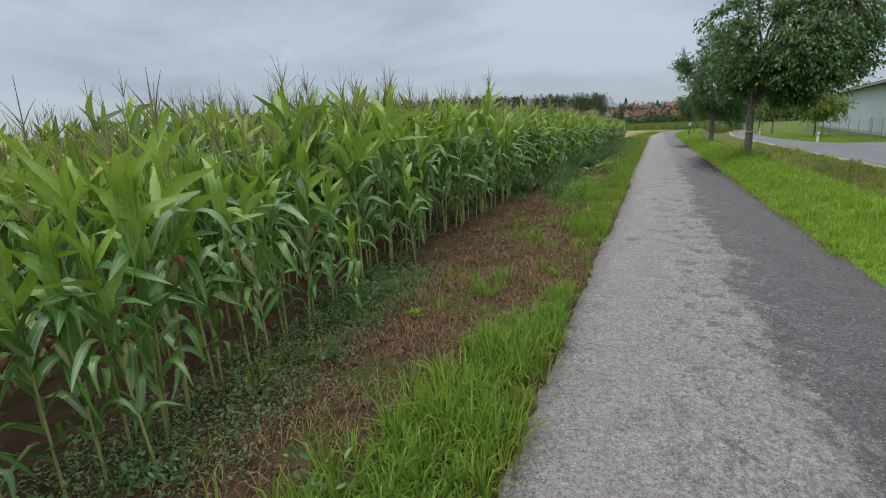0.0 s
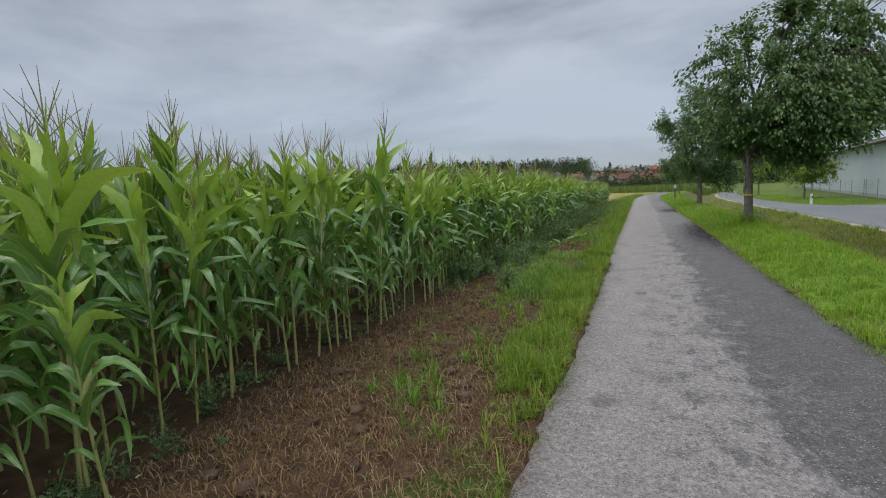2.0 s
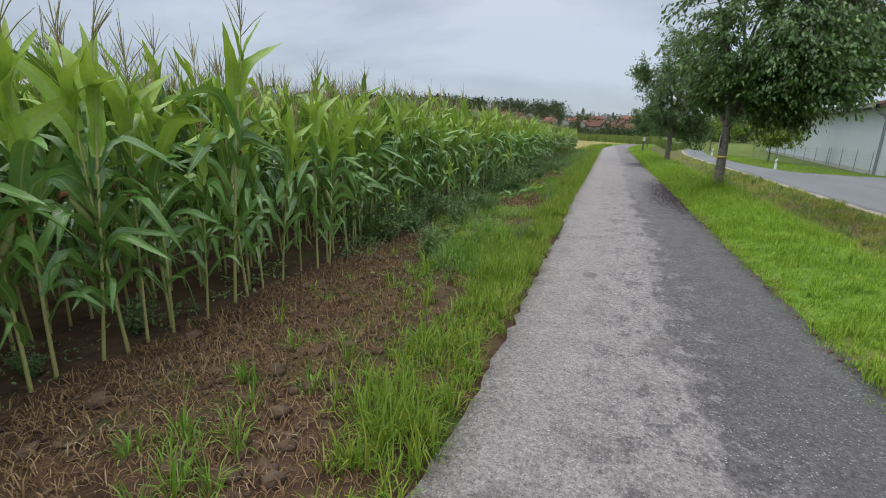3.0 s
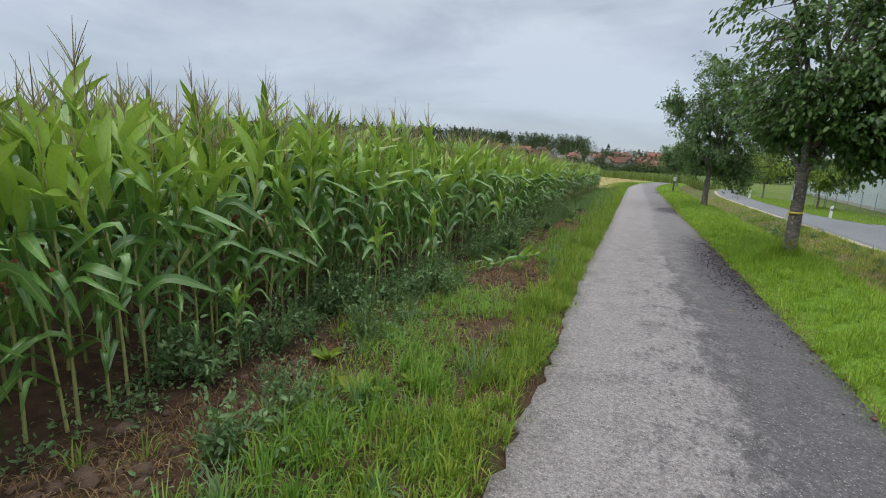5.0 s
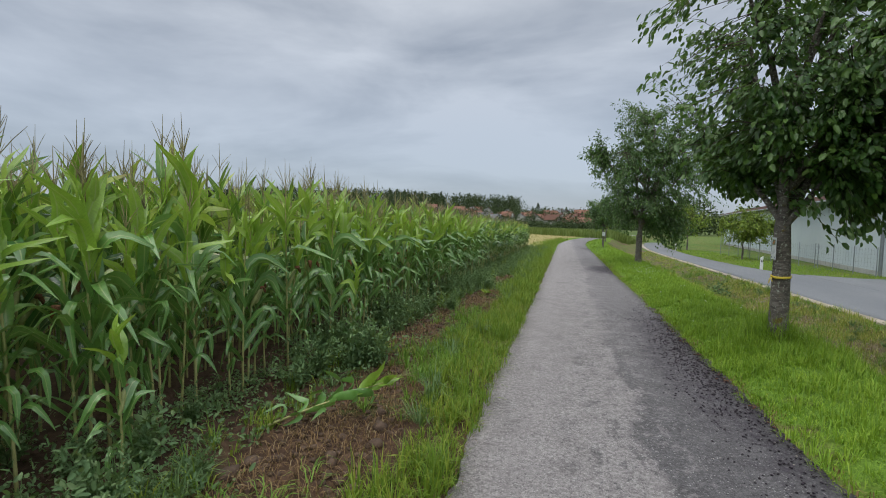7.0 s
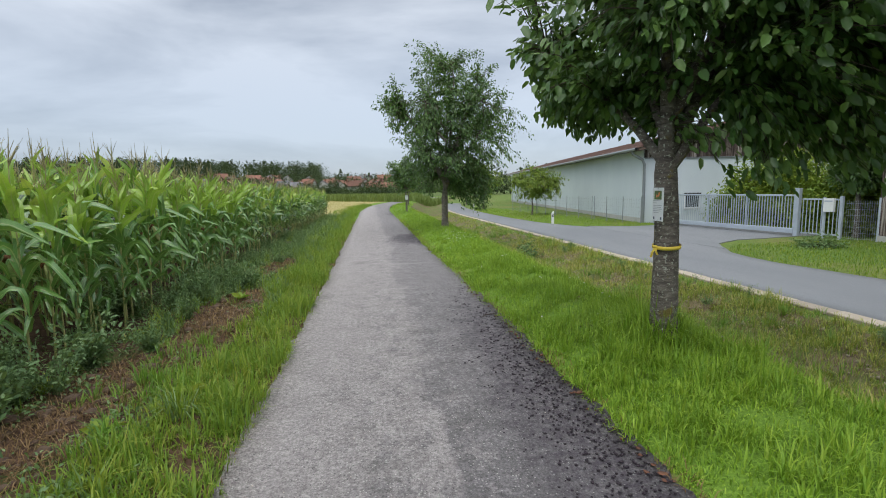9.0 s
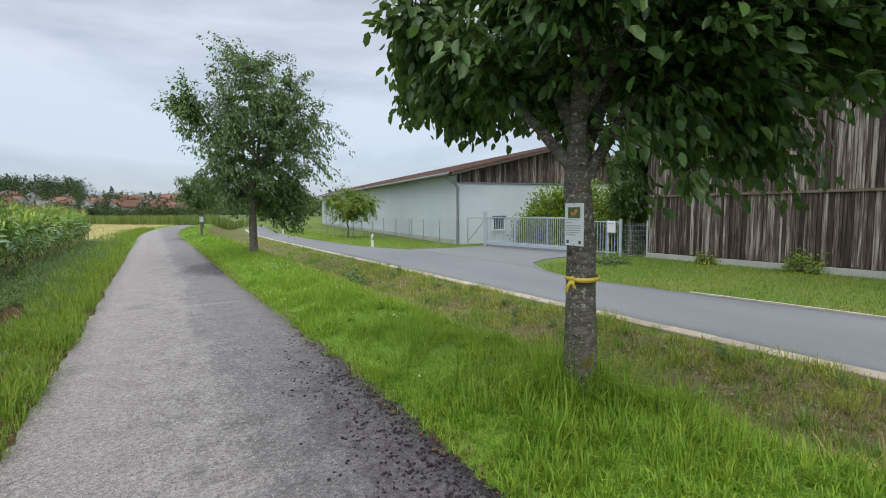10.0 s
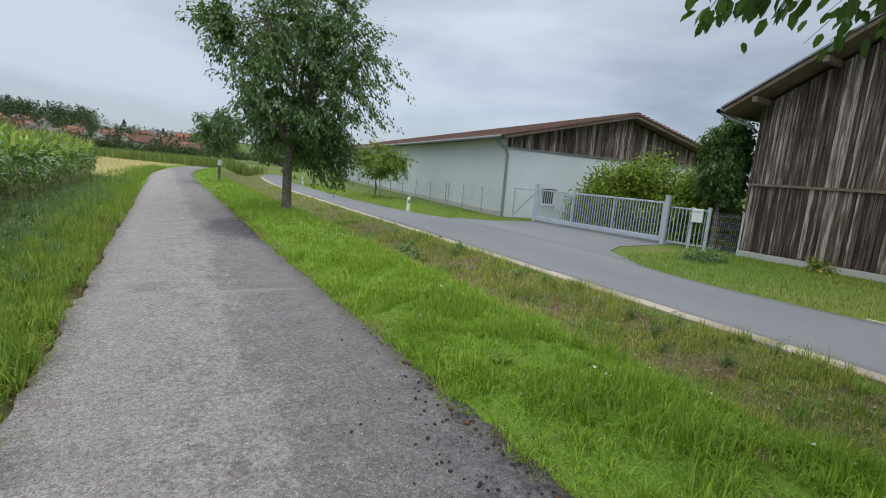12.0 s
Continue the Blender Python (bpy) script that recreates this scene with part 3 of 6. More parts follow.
def paving():
    rng = np.random.default_rng(5)
    ys = np.concatenate([np.arange(-8, 34, 0.1), np.arange(34, 75, 0.5), np.arange(75, 116, 2)])
    def rag(k):
        r = rng.normal(0, 1, len(ys))
        s = np.convolve(r, np.ones(9) / 9, "same")
        return (0.03 * r + 0.05 * s) * k
    off = bend(ys)
    left = np.interp(ys, [0, 4, 7, 11, 14, 17, 22, 27, 34, 50], [-1.13, -1.18, -1.115, -1.105, -1.22, -1.2, -1.12, -1.11, -1.08, -1.05])
    right = np.interp(ys, [3, 6, 9.5, 14, 16, 22, 27, 34, 50], [1.43, 1.41, 1.29, 1.28, 1.31, 1.32, 1.22, 1.24, 1.2])
    tagged(strip("footpath", ys, left + off + rag(0.55), right + off + rag(0.6), -0.006, 0.06, M["path"]), "worn pale grey asphalt path with dark half", "path", kind="structure")
    yr = np.concatenate([np.arange(-40, 120, 1.0)])
    offr = bend(yr)
    right = np.interp(yr, [-40, 10, 17.5, 19.7, 22, 24.3, 25.6, 26.5, 27.1, 27.11, 35.2, 35.21, 36.4, 38, 40, 45, 120], [11.2, 10.8, 10.45, 10.25, 9.95, 9.75, 9.95, 10.3, 10.8, 10.8, 10.8, 10.8, 10.2, 9.7, 9.3, 9.0, 9.0]) + offr
    tagged(strip("road", yr, 6.86 + offr, right, -0.395, 0.06, M["road"]), "smooth blue-grey asphalt side road", "road", kind="structure")
    # driveway to the gate, flush with the road
    bm = bmesh.new()
    out = [(10.5, 26.75), (11.3, 28.0), (12.6, 28.75), (15.5, 29.1), (19.0, 28.6), (19.0, 35.6), (14.7, 35.7), (12.6, 35.4), (11.4, 35.8), (10.5, 36.3)]
    top = [bm.verts.new((x, y, -0.388)) for x, y in out]
    low = [bm.verts.new((x, y, -0.455)) for x, y in out]
    bm.faces.new(top)
    for i in range(len(out)):
        k = (i + 1) % len(out)
        bm.faces.new((top[i], low[i], low[k], top[k]))
    bmesh.ops.recalc_face_normals(bm, faces=bm.faces)
    tagged(part("driveway", bm, M["road"]), "grey asphalt driveway up to the gate", "driveway", kind="structure")
    # pale concrete edging, stone by stone
    n = 90
    for i in range(n):
        y0 = 4 + i * 0.75
        a, b = float(bend(y0)), float(bend(y0 + 0.74))
        if i == 0:
            kerb = empty("kerb", 6.6, 4, -0.43)
            tagged(kerb, "pale concrete edging along the road", "kerb", kind="structure")
            bm0 = box(-0.04, 0, -0.1, 0.255, 0.742, 0.045, 0.012)
            first = part("edging_stone", bm0, M["kerb"], kerb)
        else:
            ob = held("edging_stone", first.data, kerb)
            ob.matrix_basis = pose(a, i * 0.75, 0.004 * math.sin(i * 2.3), 0, 0, -math.degrees(math.atan2(b - a, 0.74)))
    # narrow white edge along the grass island
    bm = bmesh.new()
    pts = [(10.47, 17.5), (10.27, 19.7), (10.05, 21.4)]
    pts = [(11.2, -5), (10.82, 10)] + pts
    for (x0, y0), (x1, y1) in zip(pts[:-1], pts[1:]):
        q = [bm.verts.new(c) for c in ((x0, y0, -0.37), (x0 + 0.06, y0, -0.37), (x1 + 0.06, y1, -0.37), (x1, y1, -0.37))]
        bm.faces.new(q)
        for s, w in ((q[0], q[3]), (q[2], q[1])):
            e = [bm.verts.new((v.co.x, v.co.y, -0.46)) for v in (s, w)]
            bm.faces.new((s, w, e[1], e[0]))
    tagged(part("edge_band", bm, M["concrete"]), "pale concrete edge band beside the grass island", "edging", kind="structure")


paving()


# ---------------- barn, hall, gate, fences ----------------
GZ = -0.4


def barn():
    """Dark timber barn, its gable end towards the road (x = 16.2)."""
    X, Y0, Y1, EAVE, RIDGE = 16.2, 17.4, 26.9, 4.5, 7.1
    mid = (Y0 + Y1) / 2
    b = tagged(empty("barn", X, mid, GZ), "dark weathered timber barn with vertical boards and overhanging roof", "barn")
    inv = Matrix.Translation((-X, -mid, -GZ))

    def put(name, bm, mat, parent=b, label=""):
        bmesh.ops.transform(bm, verts=bm.verts, matrix=inv)
        return part(name, bm, mat, parent, label)

    put("wall", prism([(Y0, GZ), (Y1, GZ), (Y1, EAVE), (mid, RIDGE), (Y0, EAVE)], "x", X + 0.06, X + 13.0), M["board"], label="dark timber wall core")
    put("plinth", box(X - 0.03, Y0, GZ - 0.1, X + 0.055, Y1 + 0.02, GZ + 0.2, 0.01), M["wall_foot"], label="grey concrete plinth")
    slope = (RIDGE - EAVE) / (mid - Y0)
    over = 0.75
    for s in (-1, 1):
        ye = mid + s * (mid - Y0 + over)
        ze = EAVE - slope * over
        pts = [(mid, RIDGE + 0.10), (ye, ze + 0.10), (ye, ze + 0.22), (mid, RIDGE + 0.24)]
        roof = put("roof", prism(pts, "x", X - 0.9, X + 14.0), M["roof_board"], label="wide roof with brown timber soffit")
        pts2 = [(mid, RIDGE + 0.243), (ye + s * 0.06, ze + 0.223), (ye + s * 0.06, ze + 0.29), (mid, RIDGE + 0.31)]
        put("roof_covering", prism(pts2, "x", X - 0.95, X + 14.0), M["zinc"], label="grey sheet covering")
        v, f = tube_arrays([(X - 0.95, ye + s * 0.12, ze + 0.16), (X + 5, ye + s * 0.12, ze + 0.16), (X + 14, ye + s * 0.12, ze + 0.16)], [0.075] * 3, 8)
        v = v - np.array([X, mid, GZ])
        held("gutter", np_mesh("gutter", v, f, [M["zinc"]], None, True), b, "grey zinc gutter")
        v, f = tube_arrays([(X - 0.8, ye + s * 0.12, ze + 0.12), (X - 0.6, ye - s * 0.1, ze - 0.05), (X - 0.25, Y1 + 0.1 if s > 0 else Y0 - 0.1, ze - 0.30), (X + 0.1, Y1 + 0.12 if s > 0 else Y0 - 0.12, ze - 0.42)], [0.05] * 4, 8)
        held("downpipe", np_mesh("downpipe", v - np.array([X, mid, GZ]), f, [M["zinc"]], None, True), b, "bent grey downpipe")
        # rafters under the overhang
        for k in range(3):
            yy = mid + s * (1.2 + k * 1.7)
            zz = RIDGE - slope * abs(yy - mid)
            put("purlin", box(X - 0.86, yy - 0.08, zz - 0.12, X + 0.05, yy + 0.08, zz + 0.06, 0.008), M["roof_board"])
    put("rail", box(X - 0.075, Y0, 1.93, X - 0.002, Y1, 2.01, 0.006), M["roof_board"], label="dark weather rail between the board rows")
    # boards, two rows, each its own piece
    rng = random.Random(3)
    y = Y0 + 0.01
    while y < Y1 - 0.03:
        w = min(rng.uniform(0.075, 0.15), Y1 - y)
        zt = EAVE + (mid - Y0 - abs(y + w / 2 - mid)) * slope - 0.05
        d = rng.uniform(0.0, 0.022)
        for z0, z1, base in ((GZ + 0.22 + rng.uniform(-0.02, 0.02), 1.935, 0.0), (2.005, zt, -0.015)):
            bm = box(X - 0.005 - d + base, y + 0.006, z0, X + 0.055 + base, y + w - 0.006, z1, 0.005)
            put("board", bm, M["board"])
        y += w


barn()


def hall():
    """Long pale rendered hall with a boarded gable and a shallow tiled roof."""
    W, L, EAVE, RIDGE, BOARD = 14.5, 45.0, 3.85, 5.56, 3.46
    h = tagged(empty("hall", 14.15, 37.4, GZ, -8.0), "long pale grey rendered hall with dark boarded gable", "hall")
    part("wall", prism([(0, 0), (W, 0), (W, EAVE), (W / 2, RIDGE), (0, EAVE)], "y", 0.0, L), M["plaster"], h, "pale grey render")
    sl = (RIDGE - EAVE) / (W / 2)
    for s in (-1, 1):
        xe = W / 2 + s * (W / 2 + 0.55)
        ze = EAVE - sl * 0.55
        part("roof", prism([(W / 2, RIDGE + 0.06), (xe, ze + 0.06), (xe, ze + 0.20), (W / 2, RIDGE + 0.22)], "y", -0.7, L + 0.5), M["roof_board"], h, "brown timber roof edge")
        part("roof_tiles", prism([(W / 2, RIDGE + 0.223), (xe + s * 0.07, ze + 0.203), (xe + s * 0.07, ze + 0.29), (W / 2, RIDGE + 0.31)], "y", -0.76, L + 0.5), M["roof_tile"], h, "red-brown roof tiles")
        # tile courses standing proud along the slope
        bm = bmesh.new()
        for k in range(26):
            t = k / 26
            xa = W / 2 + s * t * (W / 2 + 0.6)
            za = RIDGE + 0.312 - sl * t * (W / 2 + 0.6) - 0.02 * t
            add_box(bm, xa - 0.16, -0.77, za - 0.03, xa + 0.16, L + 0.5, za + 0.018)
        part("tile_course", bm, M["roof_tile"], h)
        v, f = tube_arrays([(xe + s * 0.14, -0.72, ze + 0.14), (xe + s * 0.14, L / 2, ze + 0.14), (xe + s * 0.14, L, ze + 0.14)], [0.08] * 3, 8)
        held("gutter", np_mesh("gutter", v, f, [M["zinc"]], None, True), h, "grey zinc gutter")
    v, f = tube_arrays([(-0.68, -0.1, EAVE - 0.02), (-0.60, -0.12, EAVE - 0.22), (-0.1, -0.14, EAVE - 0.5), (0.02, -0.14, EAVE - 0.75), (0.02, -0.14, 2.0), (0.02, -0.14, 0.0)], [0.075] * 6, 10)
    held("downpipe", np_mesh("downpipe", v, f, [M["zinc"]], None, True), h, "grey zinc downpipe")
    # gable boards
    rng = random.Random(8)
    x = 0.05
    while x < W - 0.05:
        w = rng.uniform(0.13, 0.2)
        zt = EAVE + sl * (W / 2 - abs(x + w / 2 - W / 2)) - 0.0
        if zt - BOARD > 0.06:
            part("board", box(x + 0.008, -0.05 - rng.uniform(0, 0.02), BOARD, min(x + w, W) - 0.008, -0.003, zt), M["board"], h)
        x += w
    part("board_sill", box(0.1, -0.09, BOARD - 0.06, W - 0.1, -0.004, BOARD - 0.004), M["zinc"], h)
    # windows in the gable wall
    for x0 in (2.25, 11.0):
        win = part("window", box(x0, -0.06, 0.72, x0 + 0.85, -0.003, 1.45, 0.01), M["white_plastic"], h, "white framed window")
        part("pane", box(x0 + 0.07, -0.064, 0.80, x0 + 0.78, -0.058, 1.40), M["pane"], win, "dark glass")
        part("shade", box(x0 - 0.03, -0.13, 1.42, x0 + 0.88, -0.062, 1.56, 0.01), M["black_plastic"], win, "dark blind box")
        part("sill", box(x0 - 0.05, -0.12, 0.67, x0 + 0.9, -0.062, 0.715, 0.008), M["wall_foot"], win)
    part("wall_foot", box(-0.03, -0.02, -0.2, -0.003, L, 0.25), M["wall_foot"], h, "grey plinth band")


hall()


def sliding_gate():
    """Blue-grey steel sliding gate, small gate and posts."""
    A, B = Vector((14.75, 35.4)), Vector((15.45, 29.3))
    d = (B - A)
    Lg = d.length
    ang = math.degrees(math.atan2(d.y, d.x))
    g = tagged(empty("sliding_gate", A.x, A.y, GZ, ang), "closed blue-grey steel sliding gate with vertical bars", "gate")
    H = 1.55
    st = M["gate_steel"]
    part("bottom_beam", box(0.0, -0.06, 0.10, Lg, 0.06, 0.28, 0.01), st, g)
    part("top_rail", box(0.0, -0.03, H - 0.06, Lg, 0.03, H, 0.008), st, g)
    n = 50
    first = None
    for i in range(n + 1):
        x = 0.05 + i * (Lg - 0.1) / n
        if first is None:
            first = part("bar", box(-0.014, -0.014, 0.282, 0.014, 0.014, H - 0.062, 0.003), st, g)
            first.matrix_basis = pose(x, 0, 0)
        else:
            ob = held("bar", first.data, g)
            ob.matrix_basis = pose(x, 0, 0)
    for x in (0.02, Lg * 0.33, Lg * 0.66, Lg - 0.02):
        part("upright", box(x - 0.03, -0.035, 0.283, x + 0.03, 0.035, H + 0.002, 0.006), st, g)
    for x in (-0.09, Lg + 0.10):
        q = tagged(empty("gate_post", *(A + d * (x / Lg)), GZ, ang), "square blue-grey steel gate post", "post", "gate posts")
        part("post", box(-0.08, -0.08, -0.1, 0.08, 0.08, 1.75, 0.012), st, q)
        part("cap", box(-0.09, -0.09, 1.752, 0.09, 0.09, 1.79, 0.01), st, q)
    # guide frame of the gate behind the left post
    t = tagged(empty("gate_tail", A.x, A.y, GZ, ang), "slim steel tail frame with a slanting brace", "gate frame")
    part("post", box(-1.55, -0.03, 0, -1.49, 0.03, 1.5, 0.005), st, t)
    part("top_rail", box(-1.49, -0.02, 1.45, -0.18, 0.02, 1.5, 0.005), st, t)
    bm = box(-0.02, -0.02, 0, 0.02, 0.02, 1.75, 0.004)
    bmesh.ops.transform(bm, verts=bm.verts, matrix=pose(-1.45, 0, 0.22, 0, 48, 0))
    part("brace", bm, st, t)
    # small gate
    A2, B2 = Vector((15.52, 29.1)), Vector((15.72, 27.75))
    d2 = B2 - A2
    L2 = d2.length
    ang2 = math.degrees(math.atan2(d2.y, d2.x))
    w = tagged(empty("pedestrian_gate", A2.x, A2.y, GZ, ang2), "closed blue-grey steel pedestrian gate with letter box", "gate")
    part("top_rail", box(0.02, -0.02, 1.36, L2 - 0.06, 0.02, 1.41, 0.005), st, w)
    part("bottom_rail", box(0.02, -0.02, 0.12, L2 - 0.06, 0.02, 0.17, 0.005), st, w)
    for i in range(10):
        x = 0.06 + i * (L2 - 0.18) / 9
        bar = part("bar", box(x - 0.013, -0.013, 0.172, x + 0.013, 0.013, 1.358, 0.003), st, w)
    part("latch_post", box(L2 - 0.05, -0.05, -0.1, L2 + 0.05, 0.05, 1.5, 0.008), st, w)
    mid_post = part("mid_post", box(L2 * 0.56, -0.04, -0.1, L2 * 0.56 + 0.08, 0.04, 1.45, 0.008), st, w)
    lb = part("letter_box", box(L2 * 0.62, -0.14, 0.95, L2 * 0.62 + 0.34, -0.022, 1.42, 0.012), M["white_plastic"], w, "pale grey letter box")
    part("flap", box(L2 * 0.62 + 0.04, -0.146, 1.30, L2 * 0.62 + 0.30, -0.141, 1.35), M["gate_steel"], lb)


sliding_gate()


def post_mesh(h):
    v, f = tube_arrays([(0, 0, -0.1), (0, 0, h * 0.5), (0, 0, h - 0.03), (0, 0, h)], [0.021, 0.021, 0.021, 0.012], 8)
    return np_mesh("fence_post", v, f, [M["post_steel"]], None, True)


def wire_panel(length, height, cell_x=0.20, cell_z=0.20, r=0.0028):
    pieces = []
    for x in np.arange(0, length + 1e-6, cell_x):
        pieces.append(tube_arrays([(x, 0, 0.03), (x, 0, height)], [r, r], 3))
    for z in np.arange(0.05, height + 1e-6, cell_z):
        pieces.append(tube_arrays([(0, 0, z), (length, 0, z)], [r, r], 3))
    return joined(pieces)


def hall_fence():
    """Wire fence with round posts in front of the hall."""
    A, B = Vector((13.7, 36.7)), Vector((11.9, 53.5))
    d = B - A
    n = 11
    f = tagged(empty("wire_fence", A.x, A.y, GZ, math.degrees(math.atan2(d.y, d.x))), "grey wire fence with slim round posts", "fence")
    pm = post_mesh(1.42)
    step = d.length / n
    wm = np_mesh("wire", *wire_panel(step, 1.35), [M["post_steel"]])
    for i in range(n + 1):
        ob = held("post", pm, f)
        ob.matrix_basis = pose(i * step, 0, 0)
        if i in (3, 8):
            ob = held("post", pm, f)
            ob.matrix_basis = pose(i * step - 0.25, 0, 0)
        if i < n:
            ob = tagged(held("wire", wm, f), kind="stuff")
            ob.matrix_basis = pose(i * step, 0, 0)


hall_fence()


def bar_fence():
    """Double-wire panels beside the barn."""
    f = tagged(empty("panel_fence", 15.7, 19.3, GZ, -91), "galvanised double-wire panel fence", "fence")
    st = M["gate_steel"]
    wm = np_mesh("panel", *wire_panel(2.4, 1.75, 0.06, 0.2, 0.004), [st])
    for i in range(5):
        part("post", box(i * 2.5 - 0.04, -0.03, -0.1, i * 2.5 + 0.04, 0.03, 1.85, 0.006), st, f)
        ob = tagged(held("panel", wm, f), kind="stuff")
        ob.matrix_basis = pose(i * 2.5 + 0.05, 0, 0)
    # short panel between the small gate and the barn
    q = tagged(empty("panel_fence", 15.80, 27.65, GZ, -62), "galvanised double-wire panel fence", "fence")
    ob = tagged(held("panel", np_mesh("panel", *wire_panel(0.85, 1.35, 0.06, 0.2, 0.004), [st]), q), kind="stuff")
    part("post", box(0.83, -0.04, -0.1, 0.91, 0.04, 1.45, 0.006), st, q)


bar_fence()


def delineator(x, y, rz=0):
    d = tagged(empty("delineator_post", x, y, float(ground_z(x, y)) - 0.02, rz), "white plastic roadside marker post with black band", "marker post", "roadside marker posts")
    part("body", prism([(-0.06, 0), (0.06, 0), (0.055, 0.74), (-0.055, 0.66)], "y", -0.05, 0.05), M["white_plastic"], d)
    part("band", prism([(-0.0565, 0.44), (0.0595, 0.44), (0.0585, 0.58), (-0.0555, 0.55)], "y", -0.053, 0.053), M["black_plastic"], d, "black band")
    part("reflector", box(-0.02, -0.058, 0.47, 0.02, -0.054, 0.55, 0.0), M["white_plastic"], d)


delineator(9.62, 38.6)
delineator(9.45, 58.0)


# ---------------- trees and shrubs ----------------
def leaf_template(length, width, fold=0.25, droop=0.12):
    """One leaf: two halves folded at the midrib."""
    w, L = width / 2, length
    return np.array([(0, 0, 0), (0.24 * L, w * 0.96, fold * w), (0.72 * L, w * 0.86, fold * w - droop * 0.3 * L), (L, 0, -droop * L), (0.72 * L, -w * 0.86, fold * w - droop * 0.3 * L), (0.24 * L, -w * 0.96, fold * w)]), np.array([(0, 1, 2, 3), (0, 3, 4, 5)])


def scatter_leaves(P, D, rng, size, ratio=0.55, vary=0.35, spread=0.9, hang=0.35):
    """Leaves at points P, roughly along D, with turned and drooping blades."""
    tv, tf = leaf_template(1.0, ratio)
    n = len(P)
    X = D + rng.normal(0, spread, (n, 3)) + np.array([0, 0, -hang])
    X /= np.linalg.norm(X, axis=1)[:, None] + 1e-9
    up = np.array([0, 0, 1.0]) + rng.normal(0, 0.45, (n, 3))
    Y = np.cross(up, X)
    Y /= np.linalg.norm(Y, axis=1)[:, None] + 1e-9
    Z = np.cross(X, Y)
    s = size * (1 + vary * rng.uniform(-1, 1, n))[:, None, None]
    V = P[:, None] + s * (tv[None, :, 0:1] * X[:, None] + tv[None, :, 1:2] * Y[:, None] + tv[None, :, 2:3] * Z[:, None])
    F = (np.arange(n) * 6)[:, None, None] + tf[None]
    return V.reshape(-1, 3), F.reshape(-1, 4)


def tree(x, y, z, h, trunk_h, r0, centre, radii, twigs, per_twig, leaf, seed, label, limbs=9, group="roadside trees", leaf_mat="tree_leaf", lean=(0.0, 0.0), name="tree", vase=None, lobes=(), hang=0.9, taper=0.0, gaps=0.45, fork=(), shear=0.0, reach=None):
    """A tree with trunk, limbs, twigs and single leaves; centre and radii are those of the crown above the foot."""
    rng = np.random.default_rng(seed)
    t = tagged(empty(name, x, y, z), label, "tree", group)
    c, R = np.array(centre, float), np.array(radii, float)
    top = np.array([c[0] * 0.7 + lean[0], c[1] * 0.7 + lean[1], h * 0.86])
    top[0] += shear * (top[2] - c[2]) * 0.8
    s = np.linspace(0, 1, 15)
    P = np.stack([top[0] * s ** (3.0 if shear else 1.8), top[1] * s ** 1.8, -0.15 + (top[2] + 0.15) * s], 1)
    P[:, :2] += np.cumsum(rng.normal(0, 0.012, (15, 2)), 0) * (s > trunk_h / h)[:, None]
    zz = P[:, 2]
    rad = np.where(zz < trunk_h, r0 * (1 - 0.18 * zz / trunk_h), r0 * 0.56 * np.clip((top[2] - zz) / (top[2] - trunk_h), 0.06, 1) ** 1.0)
    rad[0], rad[1] = r0 * 1.35, r0 * 1.06
    v, f = tube_arrays(P, rad, 14)
    v += 0.012 * np.sin(v[:, 2:3] * 23 + v[:, 0:1] * 40) * np.array([1, 1, 0])
    held("trunk", np_mesh("trunk", v, f, [M["bark"]], None, True), t, "grey ringed bark with lichen")
    nodes, dirs = [], []
    for i in range(limbs):
        a = i * 2.399 + rng.uniform(-0.3, 0.3)
        hz = trunk_h * (0.98 + 0.10 * (i % 3)) if i < limbs * 0.55 else rng.uniform(trunk_h * 1.1, h * 0.62)
        k = min(hz / top[2], 1)
        base = np.array([np.interp(hz, P[:, 2], P[:, 0]), np.interp(hz, P[:, 2], P[:, 1]), hz])
        lift = rng.uniform(-0.15, 0.95) if i % 2 else rng.uniform(0.2, 1.0)
        end = c + R * np.array([math.cos(a) * 0.76 * math.cos(lift * 0.9), math.sin(a) * 0.76 * math.cos(lift * 0.9), math.sin(lift * 0.9) * 0.8 - 0.1])
        end[0] += shear * (end[2] - c[2])
        q = np.linspace(0, 1, 9)[:, None]
        ctrl = base * 0.45 + end * 0.55 + np.array([0, 0, 0.14 * h * rng.uniform(0.2, 1)])
        L = base * (1 - q) ** 2 + 2 * ctrl * q * (1 - q) + end * q ** 2
        L[1:] += np.cumsum(rng.normal(0, 0.035, (8, 3)), 0)
        lr = r0 * (0.50 if i < limbs * 0.55 else 0.33) * (1 - 0.9 * q[:, 0]) + 0.008
        v, f = tube_arrays(L, lr, 8)
        held("limb", np_mesh("limb", v, f, [M["bark"]], None, True), t)
        nodes += list(L[2:])
    for end in fork:
        q = np.linspace(0, 1, 9)[:, None]
        base, end = np.array([0, 0, trunk_h * 0.92]), np.array(end)
        ctrl = base * 0.5 + end * 0.5 + np.array([0, 0, 0.22])
        L = base * (1 - q) ** 2 + 2 * ctrl * q * (1 - q) + end * q ** 2
        L[1:] += np.cumsum(rng.normal(0, 0.012, (8, 3)), 0)
        v, f = tube_arrays(L, r0 * (0.40 - 0.25 * q[:, 0]), 10)
        held("limb", np_mesh("limb", v, f, [M["bark"]], None, True), t)
        nodes += list(L[4:])
    nodes += list(P[zz > trunk_h * 1.05])
    N = np.array(nodes)
    # twig ends fill the crown, thicker towards its uneven outside
    u = rng.normal(0, 1, (twigs * 3, 3))
    u /= np.linalg.norm(u, axis=1)[:, None]
